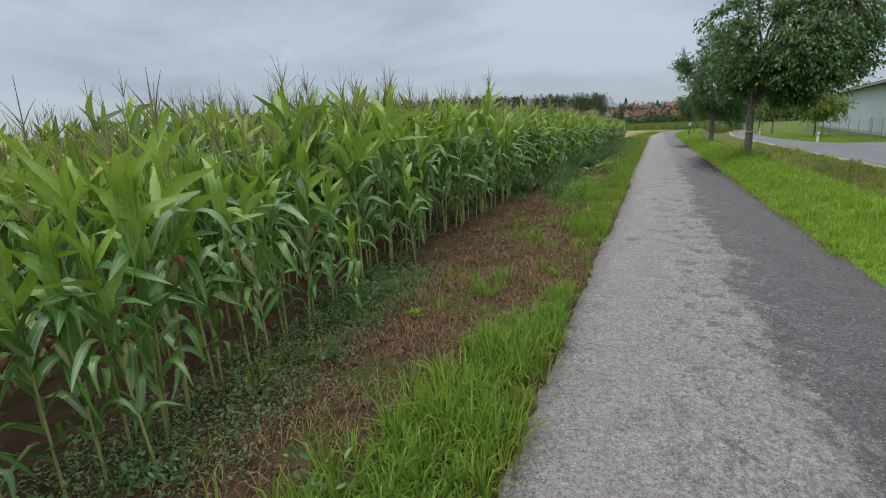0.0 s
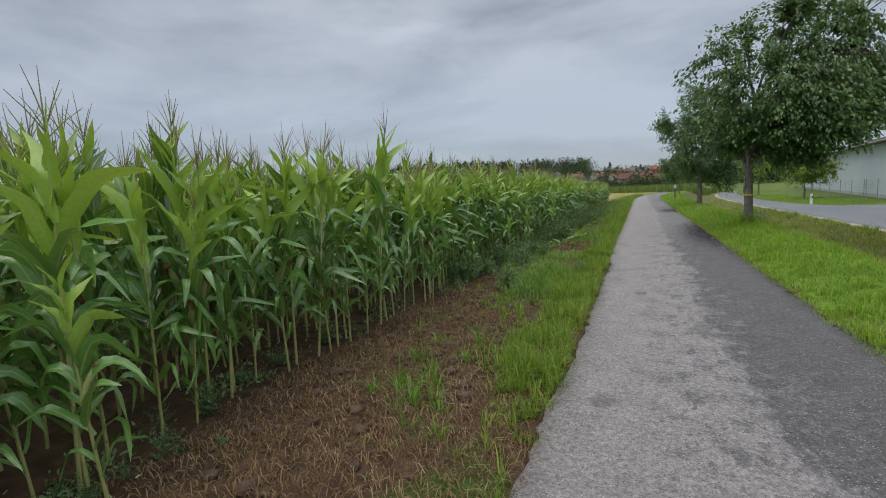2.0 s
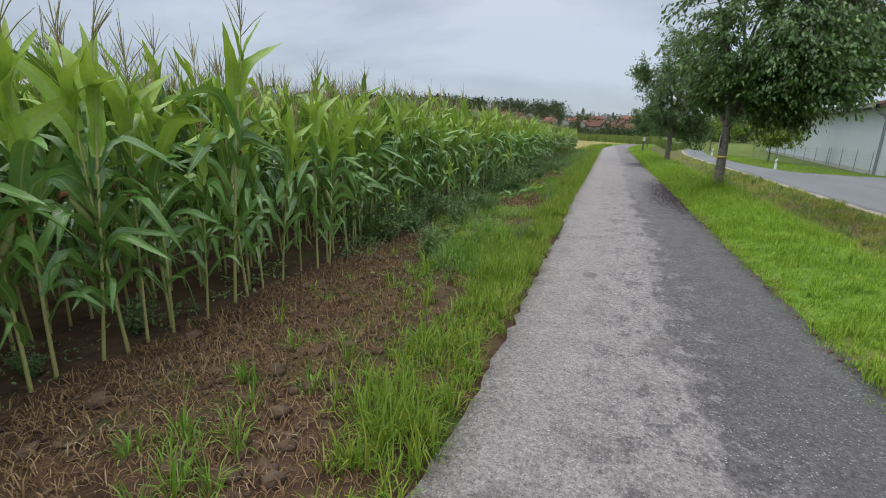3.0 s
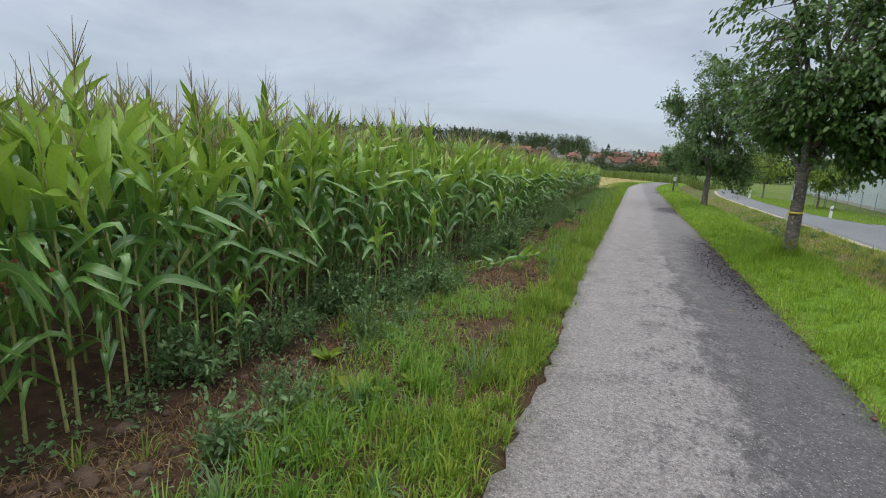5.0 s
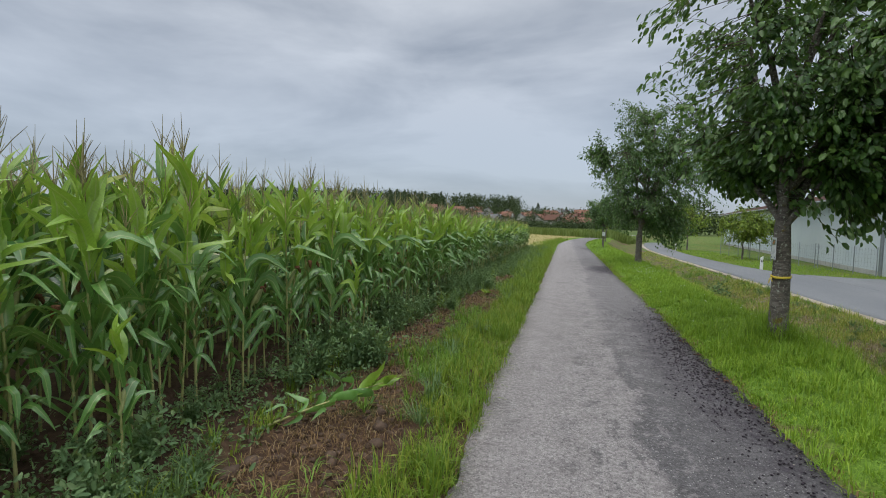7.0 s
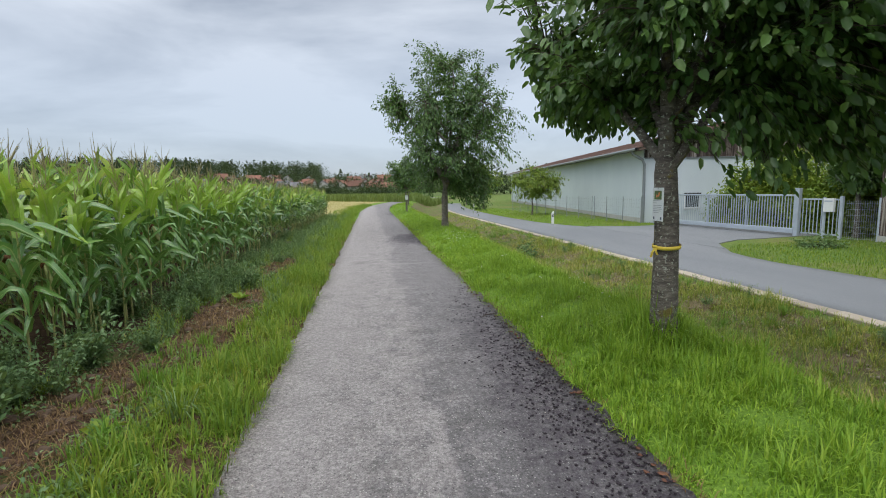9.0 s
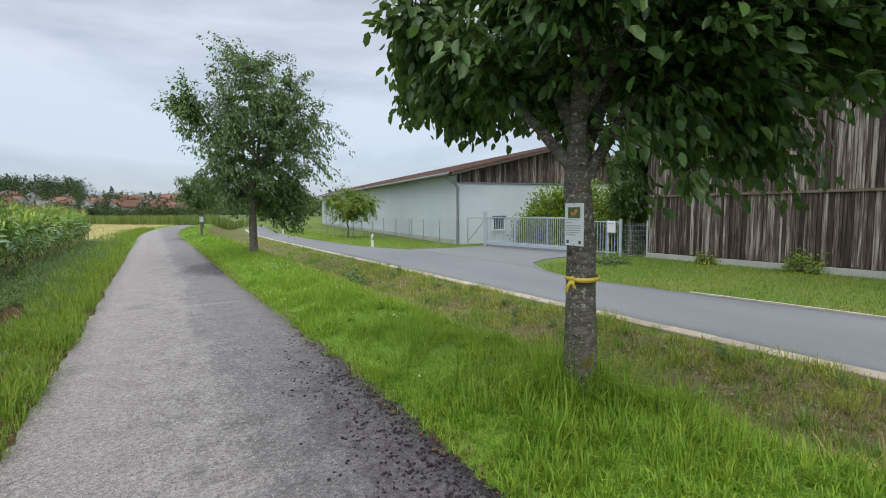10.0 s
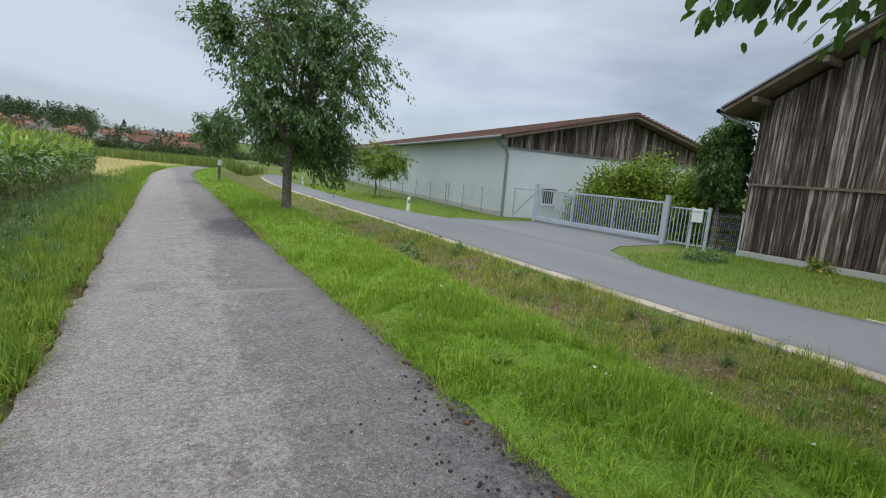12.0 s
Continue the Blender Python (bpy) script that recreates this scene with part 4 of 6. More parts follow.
    rr = rng.uniform(0.06, 1, twigs * 3) ** 0.45
    wob = 1 + 0.16 * np.sin(3.1 * u[:, 0] + seed) * np.sin(2.7 * u[:, 1] + 2 * seed) + 0.13 * np.sin(6.0 * u[:, 2] + 5 * u[:, 0] + seed) + 0.07 * np.sin(11 * u[:, 1] + 9 * u[:, 2])
    E = c + R * u * (rr * wob)[:, None]
    E[:, :2] = c[:2] * 0.6 + (E[:, :2] - c[:2] * 0.6) * (1 - taper * np.clip((E[:, 2] - c[2]) / R[2], 0, 1))[:, None]
    keep = (E[:, 2] > trunk_h * 0.62) & ~((np.hypot(E[:, 0], E[:, 1]) < 0.55) & (E[:, 2] < trunk_h * 1.2))
    if vase:
        keep &= (np.hypot(E[:, 0], E[:, 1]) < vase[0] + vase[1] * (E[:, 2] - trunk_h)) | ((E[:, 0] > 0.3) & (E[:, 1] > -1.3) & (E[:, 2] > trunk_h * 0.7))
    gap = np.sin(2.3 * E[:, 0] + seed) * np.sin(2.1 * E[:, 1] + 1.3 * seed) * np.sin(2.6 * E[:, 2])
    E = E[keep & (gap < gaps)][:twigs]
    E[:, 0] += shear * (E[:, 2] - c[2])
    for lc, lr, ln in lobes:
        w = rng.normal(0, 1, (ln, 3))
        w /= np.linalg.norm(w, axis=1)[:, None]
        E = np.concatenate([E, np.array(lc) + np.array(lr) * w * (rng.uniform(0.03, 1, ln) ** 0.45)[:, None]])
    if reach:
        # the wind-swept side: the crown stops short there but for a few sprigs
        side = 0.91 * E[:, 0] - 0.41 * E[:, 1] + reach[1] * (E[:, 2] - trunk_h)
        E = E[(side > -reach[0]) | ((side > -reach[0] - 0.6) & (rng.uniform(0, 1, len(E)) < 0.10))]
    near = ((E[:, None] - N[None]) ** 2).sum(-1).argmin(1)
    pieces, LP, LD = [], [], []
    for e, k in zip(E, near):
        b = N[k]
        d = e - b
        ln = np.linalg.norm(d) + 1e-6
        m = b + d * 0.5 + np.array([0, 0, 0.10 * ln])
        pts = np.array([b, m, e])
        pieces.append(tube_arrays(pts, [0.006 + 0.003 * ln, 0.005, 0.002], 3))
        for _ in range(per_twig):
            w = rng.uniform(max(0.15, 1 - 0.75 / ln), 1.03)
            p = b * (1 - w) ** 2 + 2 * m * w * (1 - w) + e * w * w
            LP.append(p + rng.normal(0, 0.055, 3))
            LD.append(d / ln)
    v, f = joined(pieces)
    tagged(held("branchwork", np_mesh("branchwork", v, f, [M["twig"]]), t), kind="stuff")
    v, f = scatter_leaves(np.array(LP), np.array(LD), rng, leaf, 0.50, spread=0.55, hang=hang)
    held("crown", np_mesh("crown", v, f, [M[leaf_mat]]), t, "dark green drooping leaves")
    return t


def tree_place(x, y):
    return float(ground_z(x, y)) - 0.02


tree_a = tree(2.39, 17.6, tree_place(2.39, 17.6), 6.85, 1.75, 0.118, (0.75, 0.45, 4.4), (2.75, 2.35, 2.65), 1250, 15, 0.102, 4, "cherry tree with dark drooping leaves, yellow ribbon and notice", 11, vase=(1.0, 0.52), taper=0.5, gaps=0.06, lobes=(((1.15, -1.3, 3.2), (1.45, 1.25, 1.25), 480), ((1.8, 0.1, 3.0), (1.2, 1.1, 1.0), 200), ((1.0, -0.45, 2.0), (1.0, 0.5, 0.5), 150), ((0.6, -0.4, 1.6), (0.3, 0.2, 0.28), 14), ((1.5, -0.7, 1.75), (0.5, 0.3, 0.3), 24), ((-0.25, 0.55, 3.05), (0.7, 0.8, 0.6), 90), ((-0.1, -0.75, 2.9), (0.65, 0.4, 0.65), 130), ((-0.2, 1.5, 2.75), (0.55, 0.65, 0.42), 80), ((-0.15, 2.1, 2.6), (0.6, 0.55, 0.35), 60), ((-0.2, 1.2, 2.42), (0.5, 0.65, 0.32), 90), ((-0.95, 1.4, 2.95), (0.55, 0.3, 0.22), 14), ((-0.45, 0.6, 2.5), (0.35, 0.4, 0.25), 18), ((2.7, -0.5, 3.4), (0.95, 1.0, 0.95), 240), ((2.2, -0.7, 2.75), (1.0, 0.8, 0.55), 230), ((0.1, 0.5, 2.35), (0.6, 0.5, 0.35), 90), ((1.0, -0.3, 2.45), (0.8, 0.5, 0.5), 150), ((0.0, 1.3, 2.3), (0.5, 0.5, 0.28), 70), ((1.9, 0.6, 2.3), (0.7, 0.5, 0.35), 80), ((1.75, -1.7, 2.35), (0.8, 0.6, 0.5), 105), ((-0.4, -0.1, 2.6), (0.4, 0.3, 0.25), 40)), fork=((-0.75, 1.15, 2.95), (0.55, 0.9, 3.2), (1.0, -0.35, 2.9)), shear=0.42, reach=(1.0, 0.42))
tree(2.58, 32.0, tree_place(2.58, 32.0), 7.0, 1.6, 0.13, (0.25, 0.0, 3.85), (2.5, 2.5, 3.15), 1500, 24, 0.090, 11, "cherry tree with dense green crown beside the path", 11, gaps=0.13, lobes=(((1.25, 0.0, 1.6), (1.0, 1.0, 0.95), 240), ((-1.9, -0.2, 4.6), (0.8, 0.8, 0.5), 60)))
tree(2.2, 46.3, tree_place(2.2, 46.3), 3.7, 1.4, 0.07, (0.0, 0.0, 2.5), (1.3, 1.3, 1.35), 600, 12, 0.11, 21, "young roadside tree with a pale trunk tag", 7)
tree(3.6, 62.0, 0.05, 4.0, 1.3, 0.07, (0.0, 0.0, 2.7), (1.6, 1.6, 1.5), 300, 9, 0.14, 31, "young roadside tree with light green crown", 7, leaf_mat="shrub_leaf")
tree(11.6, 47.6, tree_place(11.6, 47.6), 3.5, 1.2, 0.06, (0.3, 0.0, 2.3), (2.0, 1.7, 1.3), 800, 12, 0.12, 41, "small tree with light green crown before the fence", 7, "trees along the fence", "shrub_leaf")
tree(11.0, 60.5, -0.4, 4.4, 1.3, 0.08, (0.0, 0.0, 2.9), (2.2, 2.2, 1.7), 350, 9, 0.15, 43, "small tree with light green crown before the fence", 7, "trees along the fence", "shrub_leaf")
tree(12.0, 74.0, -0.4, 5.0, 1.4, 0.09, (0.0, 0.0, 3.2), (2.6, 2.6, 2.0), 320, 9, 0.18, 44, "small tree with green crown before the fence", 7, "trees along the fence")
tree(16.85, 28.15, GZ, 4.9, 1.5, 0.10, (0.0, 0.0, 3.05), (1.0, 1.0, 1.75), 1500, 16, 0.11, 51, "narrow upright tree with dense small leaves", 8, "yard trees")


def shrub(x, y, z, rx, ry, h, n, leaf, seed, label, mat="shrub_leaf", name="shrub", bloom=None):
    rng = np.random.default_rng(seed)
    t = tagged(empty(name, x, y, z), label, "shrub")
    u = rng.normal(0, 1, (n, 3))
    u /= np.linalg.norm(u, axis=1)[:, None]
    u[:, 2] = np.abs(u[:, 2]) * 1.0 - 0.12
    wob = 1 + 0.22 * np.sin(4 * u[:, 0] + seed) * np.sin(3.6 * u[:, 1]) + 0.15 * np.sin(9 * u[:, 0] + 7 * u[:, 2])
    E = np.array([rx, ry, h]) * u * (rng.uniform(0.12, 1, n) ** 0.4 * wob)[:, None]
    E[:, 2] = np.maximum(E[:, 2], 0.05)
    stems = []
    for e in E[:: max(1, n // 40)]:
        stems.append(tube_arrays([(0.15 * e[0], 0.15 * e[1], -0.05), (0.6 * e[0], 0.6 * e[1], 0.6 * e[2]), tuple(e)], [0.014, 0.009, 0.003], 4))
    tagged(held("branchwork", np_mesh("branchwork", *joined(stems), [M["twig"]]), t), kind="stuff")
    k = 5
    P = np.repeat(E, k, 0) + rng.normal(0, leaf * 1.2, (n * k, 3))
    P[:, 2] = np.maximum(P[:, 2], 0.02)
    D = np.repeat(u, k, 0)
    held("foliage", np_mesh("foliage", *scatter_leaves(P, D, rng, leaf, 0.5), [M[mat]]), t)
    if bloom:
        B = E[rng.choice(n, min(n, bloom[1]), False)] * 1.04
        held("blossom", np_mesh("blossom", *scatter_leaves(np.repeat(B, 5, 0), np.repeat(u[: len(B)], 5, 0), rng, bloom[2], 0.9, spread=1.5), [M[bloom[0]]]), t)
    return t


shrub(17.9, 32.8, GZ, 1.6, 3.0, 3.3, 6500, 0.16, 61, "large light green shrub behind the steel gate")
shrub(18.2, 29.7, GZ, 1.5, 1.9, 3.05, 4300, 0.16, 62, "large light green shrub behind the steel gate")
shrub(4.75, 28.6, float(ground_z(4.75, 28.6)), 0.3, 0.3, 0.55, 90, 0.10, 63, "small dark green shrub in the ditch", "weed")
shrub(13.4, 26.3, GZ, 0.7, 0.55, 0.28, 160, 0.09, 64, "low creeping dark green shrub on the lawn", "weed")
shrub(15.9, 24.4, GZ, 0.4, 0.35, 0.42, 90, 0.07, 65, "small garden plant with yellow flowers", "shrub_leaf", "flower_clump", ("yellow_bloom", 22, 0.05))
shrub(15.85, 21.5, GZ, 0.3, 0.5, 0.65, 120, 0.09, 66, "small light green shrub beside the barn")
shrub(16.6 - 0.55, 17.9, GZ, 0.5, 1.2, 2.6, 420, 0.09, 67, "tall shrub with orange flowers behind the panel fence", "shrub_leaf", "flowering_shrub", ("bloom", 26, 0.07))


# notice and ribbon on the near tree
def notice():
    t = tree_a.matrix_basis.translation
    face = Vector((-0.98, 0.10, 0)).normalized()
    ang = math.degrees(math.atan2(face.y, face.x)) + 90
    at = Vector((t.x - 0.121, t.y - 0.035, 0))
    nt = tagged(empty("notice", at.x, at.y, 1.27, ang), "laminated white paper notice with a fruit photo pinned to the trunk", "notice")
    part("sheet", box(-0.096, -0.003, 0, 0.096, 0.0, 0.30), M["paper"], nt)
    ph = part("photo", box(-0.062, -0.0055, 0.195, 0.062, -0.0035, 0.272), M["photo_leaf"], nt, "photo of orange fruit")
    bm = bmesh.new()
    rng = random.Random(4)
    for i in range(6):
        r = bmesh.ops.create_icosphere(bm, subdivisions=1, radius=rng.uniform(0.010, 0.017))
        bmesh.ops.transform(bm, verts=r["verts"], matrix=Matrix.Translation((rng.uniform(-0.025, 0.03), -0.0058, 0.233 + rng.uniform(-0.02, 0.02))) @ Matrix.Diagonal((1, 0.08, 1, 1)))
    part("fruit_print", bm, M["photo_fruit"], ph)
    for i, (w, z) in enumerate(((0.13, 0.182), (0.06, 0.16), (0.15, 0.138), (0.14, 0.122), (0.15, 0.106), (0.13, 0.09), (0.1, 0.074))):
        part("text_line", box(-0.08, -0.0048, z, -0.08 + w, -0.0035, z + (0.006 if i else 0.004)), M["print"], nt)
    for x in (-0.065, 0.06):
        part("emblem", box(x - 0.012, -0.0048, 0.015, x + 0.012, -0.0035, 0.038), M["print_dark"], nt)
    for z in (0.292, 0.008):
        bm = bmesh.new()
        bmesh.ops.create_icosphere(bm, subdivisions=1, radius=0.005, matrix=Matrix.Translation((0, -0.004, z)))
        part("pin", bm, M["zinc"], nt)
    rb = tagged(empty("ribbon", t.x, t.y, 0), "yellow cloth ribbon tied round the tree trunk", "ribbon")
    ring = []
    for i in range(25):
        a = i / 24 * 2 * math.pi
        ring.append((a, 0.1185 + 0.003 * math.sin(5 * a), 1.035 + 0.012 * math.sin(a + 0.6)))
    V, F = [], []
    for a, r, z in ring:
        for dz, dr in ((-0.016, 0), (0.017, 0.002)):
            V.append(((r + dr) * math.cos(a), (r + dr) * math.sin(a), z + dz))
            V.append(((r + dr + 0.003) * math.cos(a), (r + dr + 0.003) * math.sin(a), z + dz))
    for i in range(24):
        b = i * 4
        F += [(b + 1, b + 5, b + 7, b + 3), (b, b + 2, b + 6, b + 4), (b + 2, b + 3, b + 7, b + 6), (b, b + 4, b + 5, b + 1)]
    held("band", np_mesh("band", np.array(V), np.array(F), [M["ribbon"]]), rb)
    for k, (dx, dz) in enumerate(((0.05, -0.105), (-0.03, -0.07))):
        side = Vector((-face.y, face.x, 0))
        f2 = Vector((-0.98, -0.19, 0)).normalized()
        side = Vector((-f2.y, f2.x, 0))
        p0 = f2 * 0.126 + Vector((0, 0, 1.035))
        bm = bmesh.new()
        pts = [p0, p0 + side * -dx * 0.5 + f2 * 0.012 + Vector((0, 0, dz * 0.5)), p0 - side * dx + f2 * 0.004 + Vector((0, 0, dz))]
        for off in (0.0, 0.002):
            row = [(bm.verts.new(p - side * 0.013 + f2 * off), bm.verts.new(p + side * 0.013 + f2 * off)) for p in pts]
            for a, b in zip(row[:-1], row[1:]):
                bm.faces.new((a[0], a[1], b[1], b[0]))
        part("ribbon_end", bm, M["ribbon"], rb)
    bm = bmesh.new()
    bmesh.ops.create_icosphere(bm, subdivisions=2, radius=0.016, matrix=Matrix.Translation(f2 * 0.126 + Vector((0, 0, 1.035))))
    part("knot", bm, M["ribbon"], rb)


notice()

tag = tagged(empty("tree_tag", 2.2, 46.3 - 0.085, 0), "small white tag tied to the young tree", "tag")
part("sheet", box(-0.10, -0.004, 0.95, 0.10, 0.0, 1.25, 0.0), M["paper"], tag)
part("cord", box(-0.075, 0.001, 1.15, 0.075, 0.006, 1.17, 0.0), M["twig"], tag)


# ---------------- maize ----------------
def maize_parts(seed, h, near=True):
    """Leaves, stalk, tassel and ear of one maize plant."""
    rng = np.random.default_rng(seed)
    bend_x = rng.normal(0, 0.05, 2)
    zs = np.linspace(0, 1, 7)
    sp = np.stack([bend_x[0] * zs ** 2, bend_x[1] * zs ** 2, zs * h * 0.90 - 0.03], 1)
    stalk = tube_arrays(sp, np.interp(zs, [0, 0.1, 0.6, 1], [0.0135, 0.012, 0.0095, 0.004]), 6 if near else 4)
    plane = rng.uniform(0, np.pi)
    leaves = []
    count = 16 if near else 13
    segs = 10 if near else 6
    for i in range(count):
        t = i / (count - 1)
        z = h * (0.15 + 0.70 * t ** 0.92)
        a = plane + (i % 2) * np.pi + rng.normal(0, 0.45)
        L = h * np.interp(t, [0, 0.3, 0.65, 1.0], [0.24, 0.33, 0.32, 0.16]) * rng.uniform(0.8, 1.15)
        W = np.interp(t, [0, 0.4, 0.8, 1.0], [0.052, 0.086, 0.092, 0.070]) * rng.uniform(0.8, 1.2)
        # the blade rises, then folds over at its crown and hangs
        up0 = np.radians(np.interp(t, [0, 0.5, 0.8, 1.0], [52, 70, 80, 85]) + rng.normal(0, 7))
        fall = np.radians(np.interp(t, [0, 0.5, 0.75, 1.0], [135, 135, 62, 8]) * rng.uniform(0.55, 1.2))
        at, soft = rng.uniform(0.3, 0.62), rng.uniform(0.09, 0.22)
        s = np.linspace(0, 1, segs + 1)
        q01 = np.clip((s - at + soft) / (2 * soft), 0, 1)
        el = up0 - fall * (0.8 * q01 * q01 * (3 - 2 * q01) + 0.2 * s)
        step = L / segs
        r = np.concatenate([[0], np.cumsum(np.cos(el[:-1]) * step)])
        zz = np.concatenate([[0], np.cumsum(np.sin(el[:-1]) * step)])
        side = 0.02 * np.sin(s * 4 + rng.uniform(0, 6)) + rng.normal(0, 0.09) * s ** 2
        base = np.array([np.interp(z, sp[:, 2], sp[:, 0]), np.interp(z, sp[:, 2], sp[:, 1]), z])
        d, q = np.array([np.cos(a), np.sin(a), 0]), np.array([-np.sin(a), np.cos(a), 0])
        C = base + r[:, None] * d + zz[:, None] * [0, 0, 1] + side[:, None] * q
        w = W / 2 * np.interp(s, [0, 0.1, 0.35, 0.6, 0.85, 1], [0.5, 0.8, 1, 0.86, 0.42, 0.03])
        nrm = -np.sin(el)[:, None] * d + np.cos(el)[:, None] * [0, 0, 1]
        tw = (rng.normal(0, 0.6) + rng.normal(0, 0.9) * s)[:, None]
        qq = q * np.cos(tw) + nrm * np.sin(tw)
        nn = nrm * np.cos(tw) - q * np.sin(tw)
        keel = w[:, None] * np.interp(s, [0, 0.3, 1], [0.75, 0.4, 0.2])[:, None]
        if near:
            ph = rng.uniform(0, 6)
            wave = (0.15 * w * np.sin(s * 19 + ph))[:, None] * nn
            V = np.stack([C - w[:, None] * qq + nn * keel + wave, C, C + w[:, None] * qq + nn * keel - wave], 1).reshape(-1, 3)
            k = 3
        else:
            V = np.stack([C - w[:, None] * qq + nn * keel * 0.6, C + w[:, None] * qq + nn * keel * 0.6], 1).reshape(-1, 3)
            k = 2
        F = [(j * k + m, j * k + m + 1, (j + 1) * k + m + 1, (j + 1) * k + m) for j in range(segs) for m in range(k - 1)]
        U = np.stack([np.tile(np.linspace(0, 1, k), segs + 1), np.repeat(s, k)], 1)
        # the flag picks the brightened upper-leaf colour or the shade-darkened lower one
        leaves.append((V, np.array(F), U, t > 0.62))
    top = sp[-1]
    tas = []
    for i in range(8 if near else 5):
        a = rng.uniform(0, 2 * np.pi)
        o = 0.04 if i == 0 else rng.uniform(0.25, 0.75)
        ln = (0.44 if i == 0 else rng.uniform(0.14, 0.26)) * h / 2.0
        b = top + [0, 0, 0.0 if i == 0 else rng.uniform(0.08, 0.19)]
        e = b + ln * np.array([np.cos(a) * np.sin(o), np.sin(a) * np.sin(o), np.cos(o)])
        m = (b + e) / 2 + [0, 0, 0.012]
        tas.append(tube_arrays([b, m, e], [0.004, 0.0045 if i == 0 else 0.0032, 0.0015], 3))
    ears = []
    silks = []
    if near:
        z = h * 0.44
        a = plane + 0.3
        b = np.array([0, 0, z])
        d = np.array([np.cos(a) * 0.42, np.sin(a) * 0.42, 0.9])
        pts = [b + d * v for v in (0, 0.05, 0.13, 0.20, 0.24)]
        ears.append(tube_arrays(pts, [0.012, 0.026, 0.028, 0.020, 0.006], 7))
        e = b + d * 0.235
        off = np.array([np.cos(a), np.sin(a), 0.0])
        silks.append(tube_arrays([e - 0.01 * d, e + 0.02 * d, e + 0.03 * off + [0, 0, 0.02], e + 0.05 * off + [0, 0, -0.02], e + 0.055 * off + [0, 0, -0.05]], [0.006, 0.020, 0.023, 0.017, 0.004], 6))
    return leaves, stalk, joined(tas), (joined(ears) if ears else None), (joined(silks) if silks else None)


def front_x(y):
    """The edge of the field: where its first row stands."""
    return np.interp(y, [-6, -1.5, 0.5, 2.0, 4, 7, 9.5, 12, 16, 47], [-3.0, -2.95, -3.15, -3.45, -3.6, -3.45, -3.75, -3.6, -3.4, -3.25])


def maize_h(y):
    """How high the leaves reach along the field's edge."""
    return np.interp(y, [-4, 1.2, 2.2, 4.6, 6, 7.5, 9, 20, 27, 34, 47], [1.52, 1.6, 1.9, 2.0, 1.92, 1.84, 1.98, 1.98, 1.86, 1.75, 1.66])


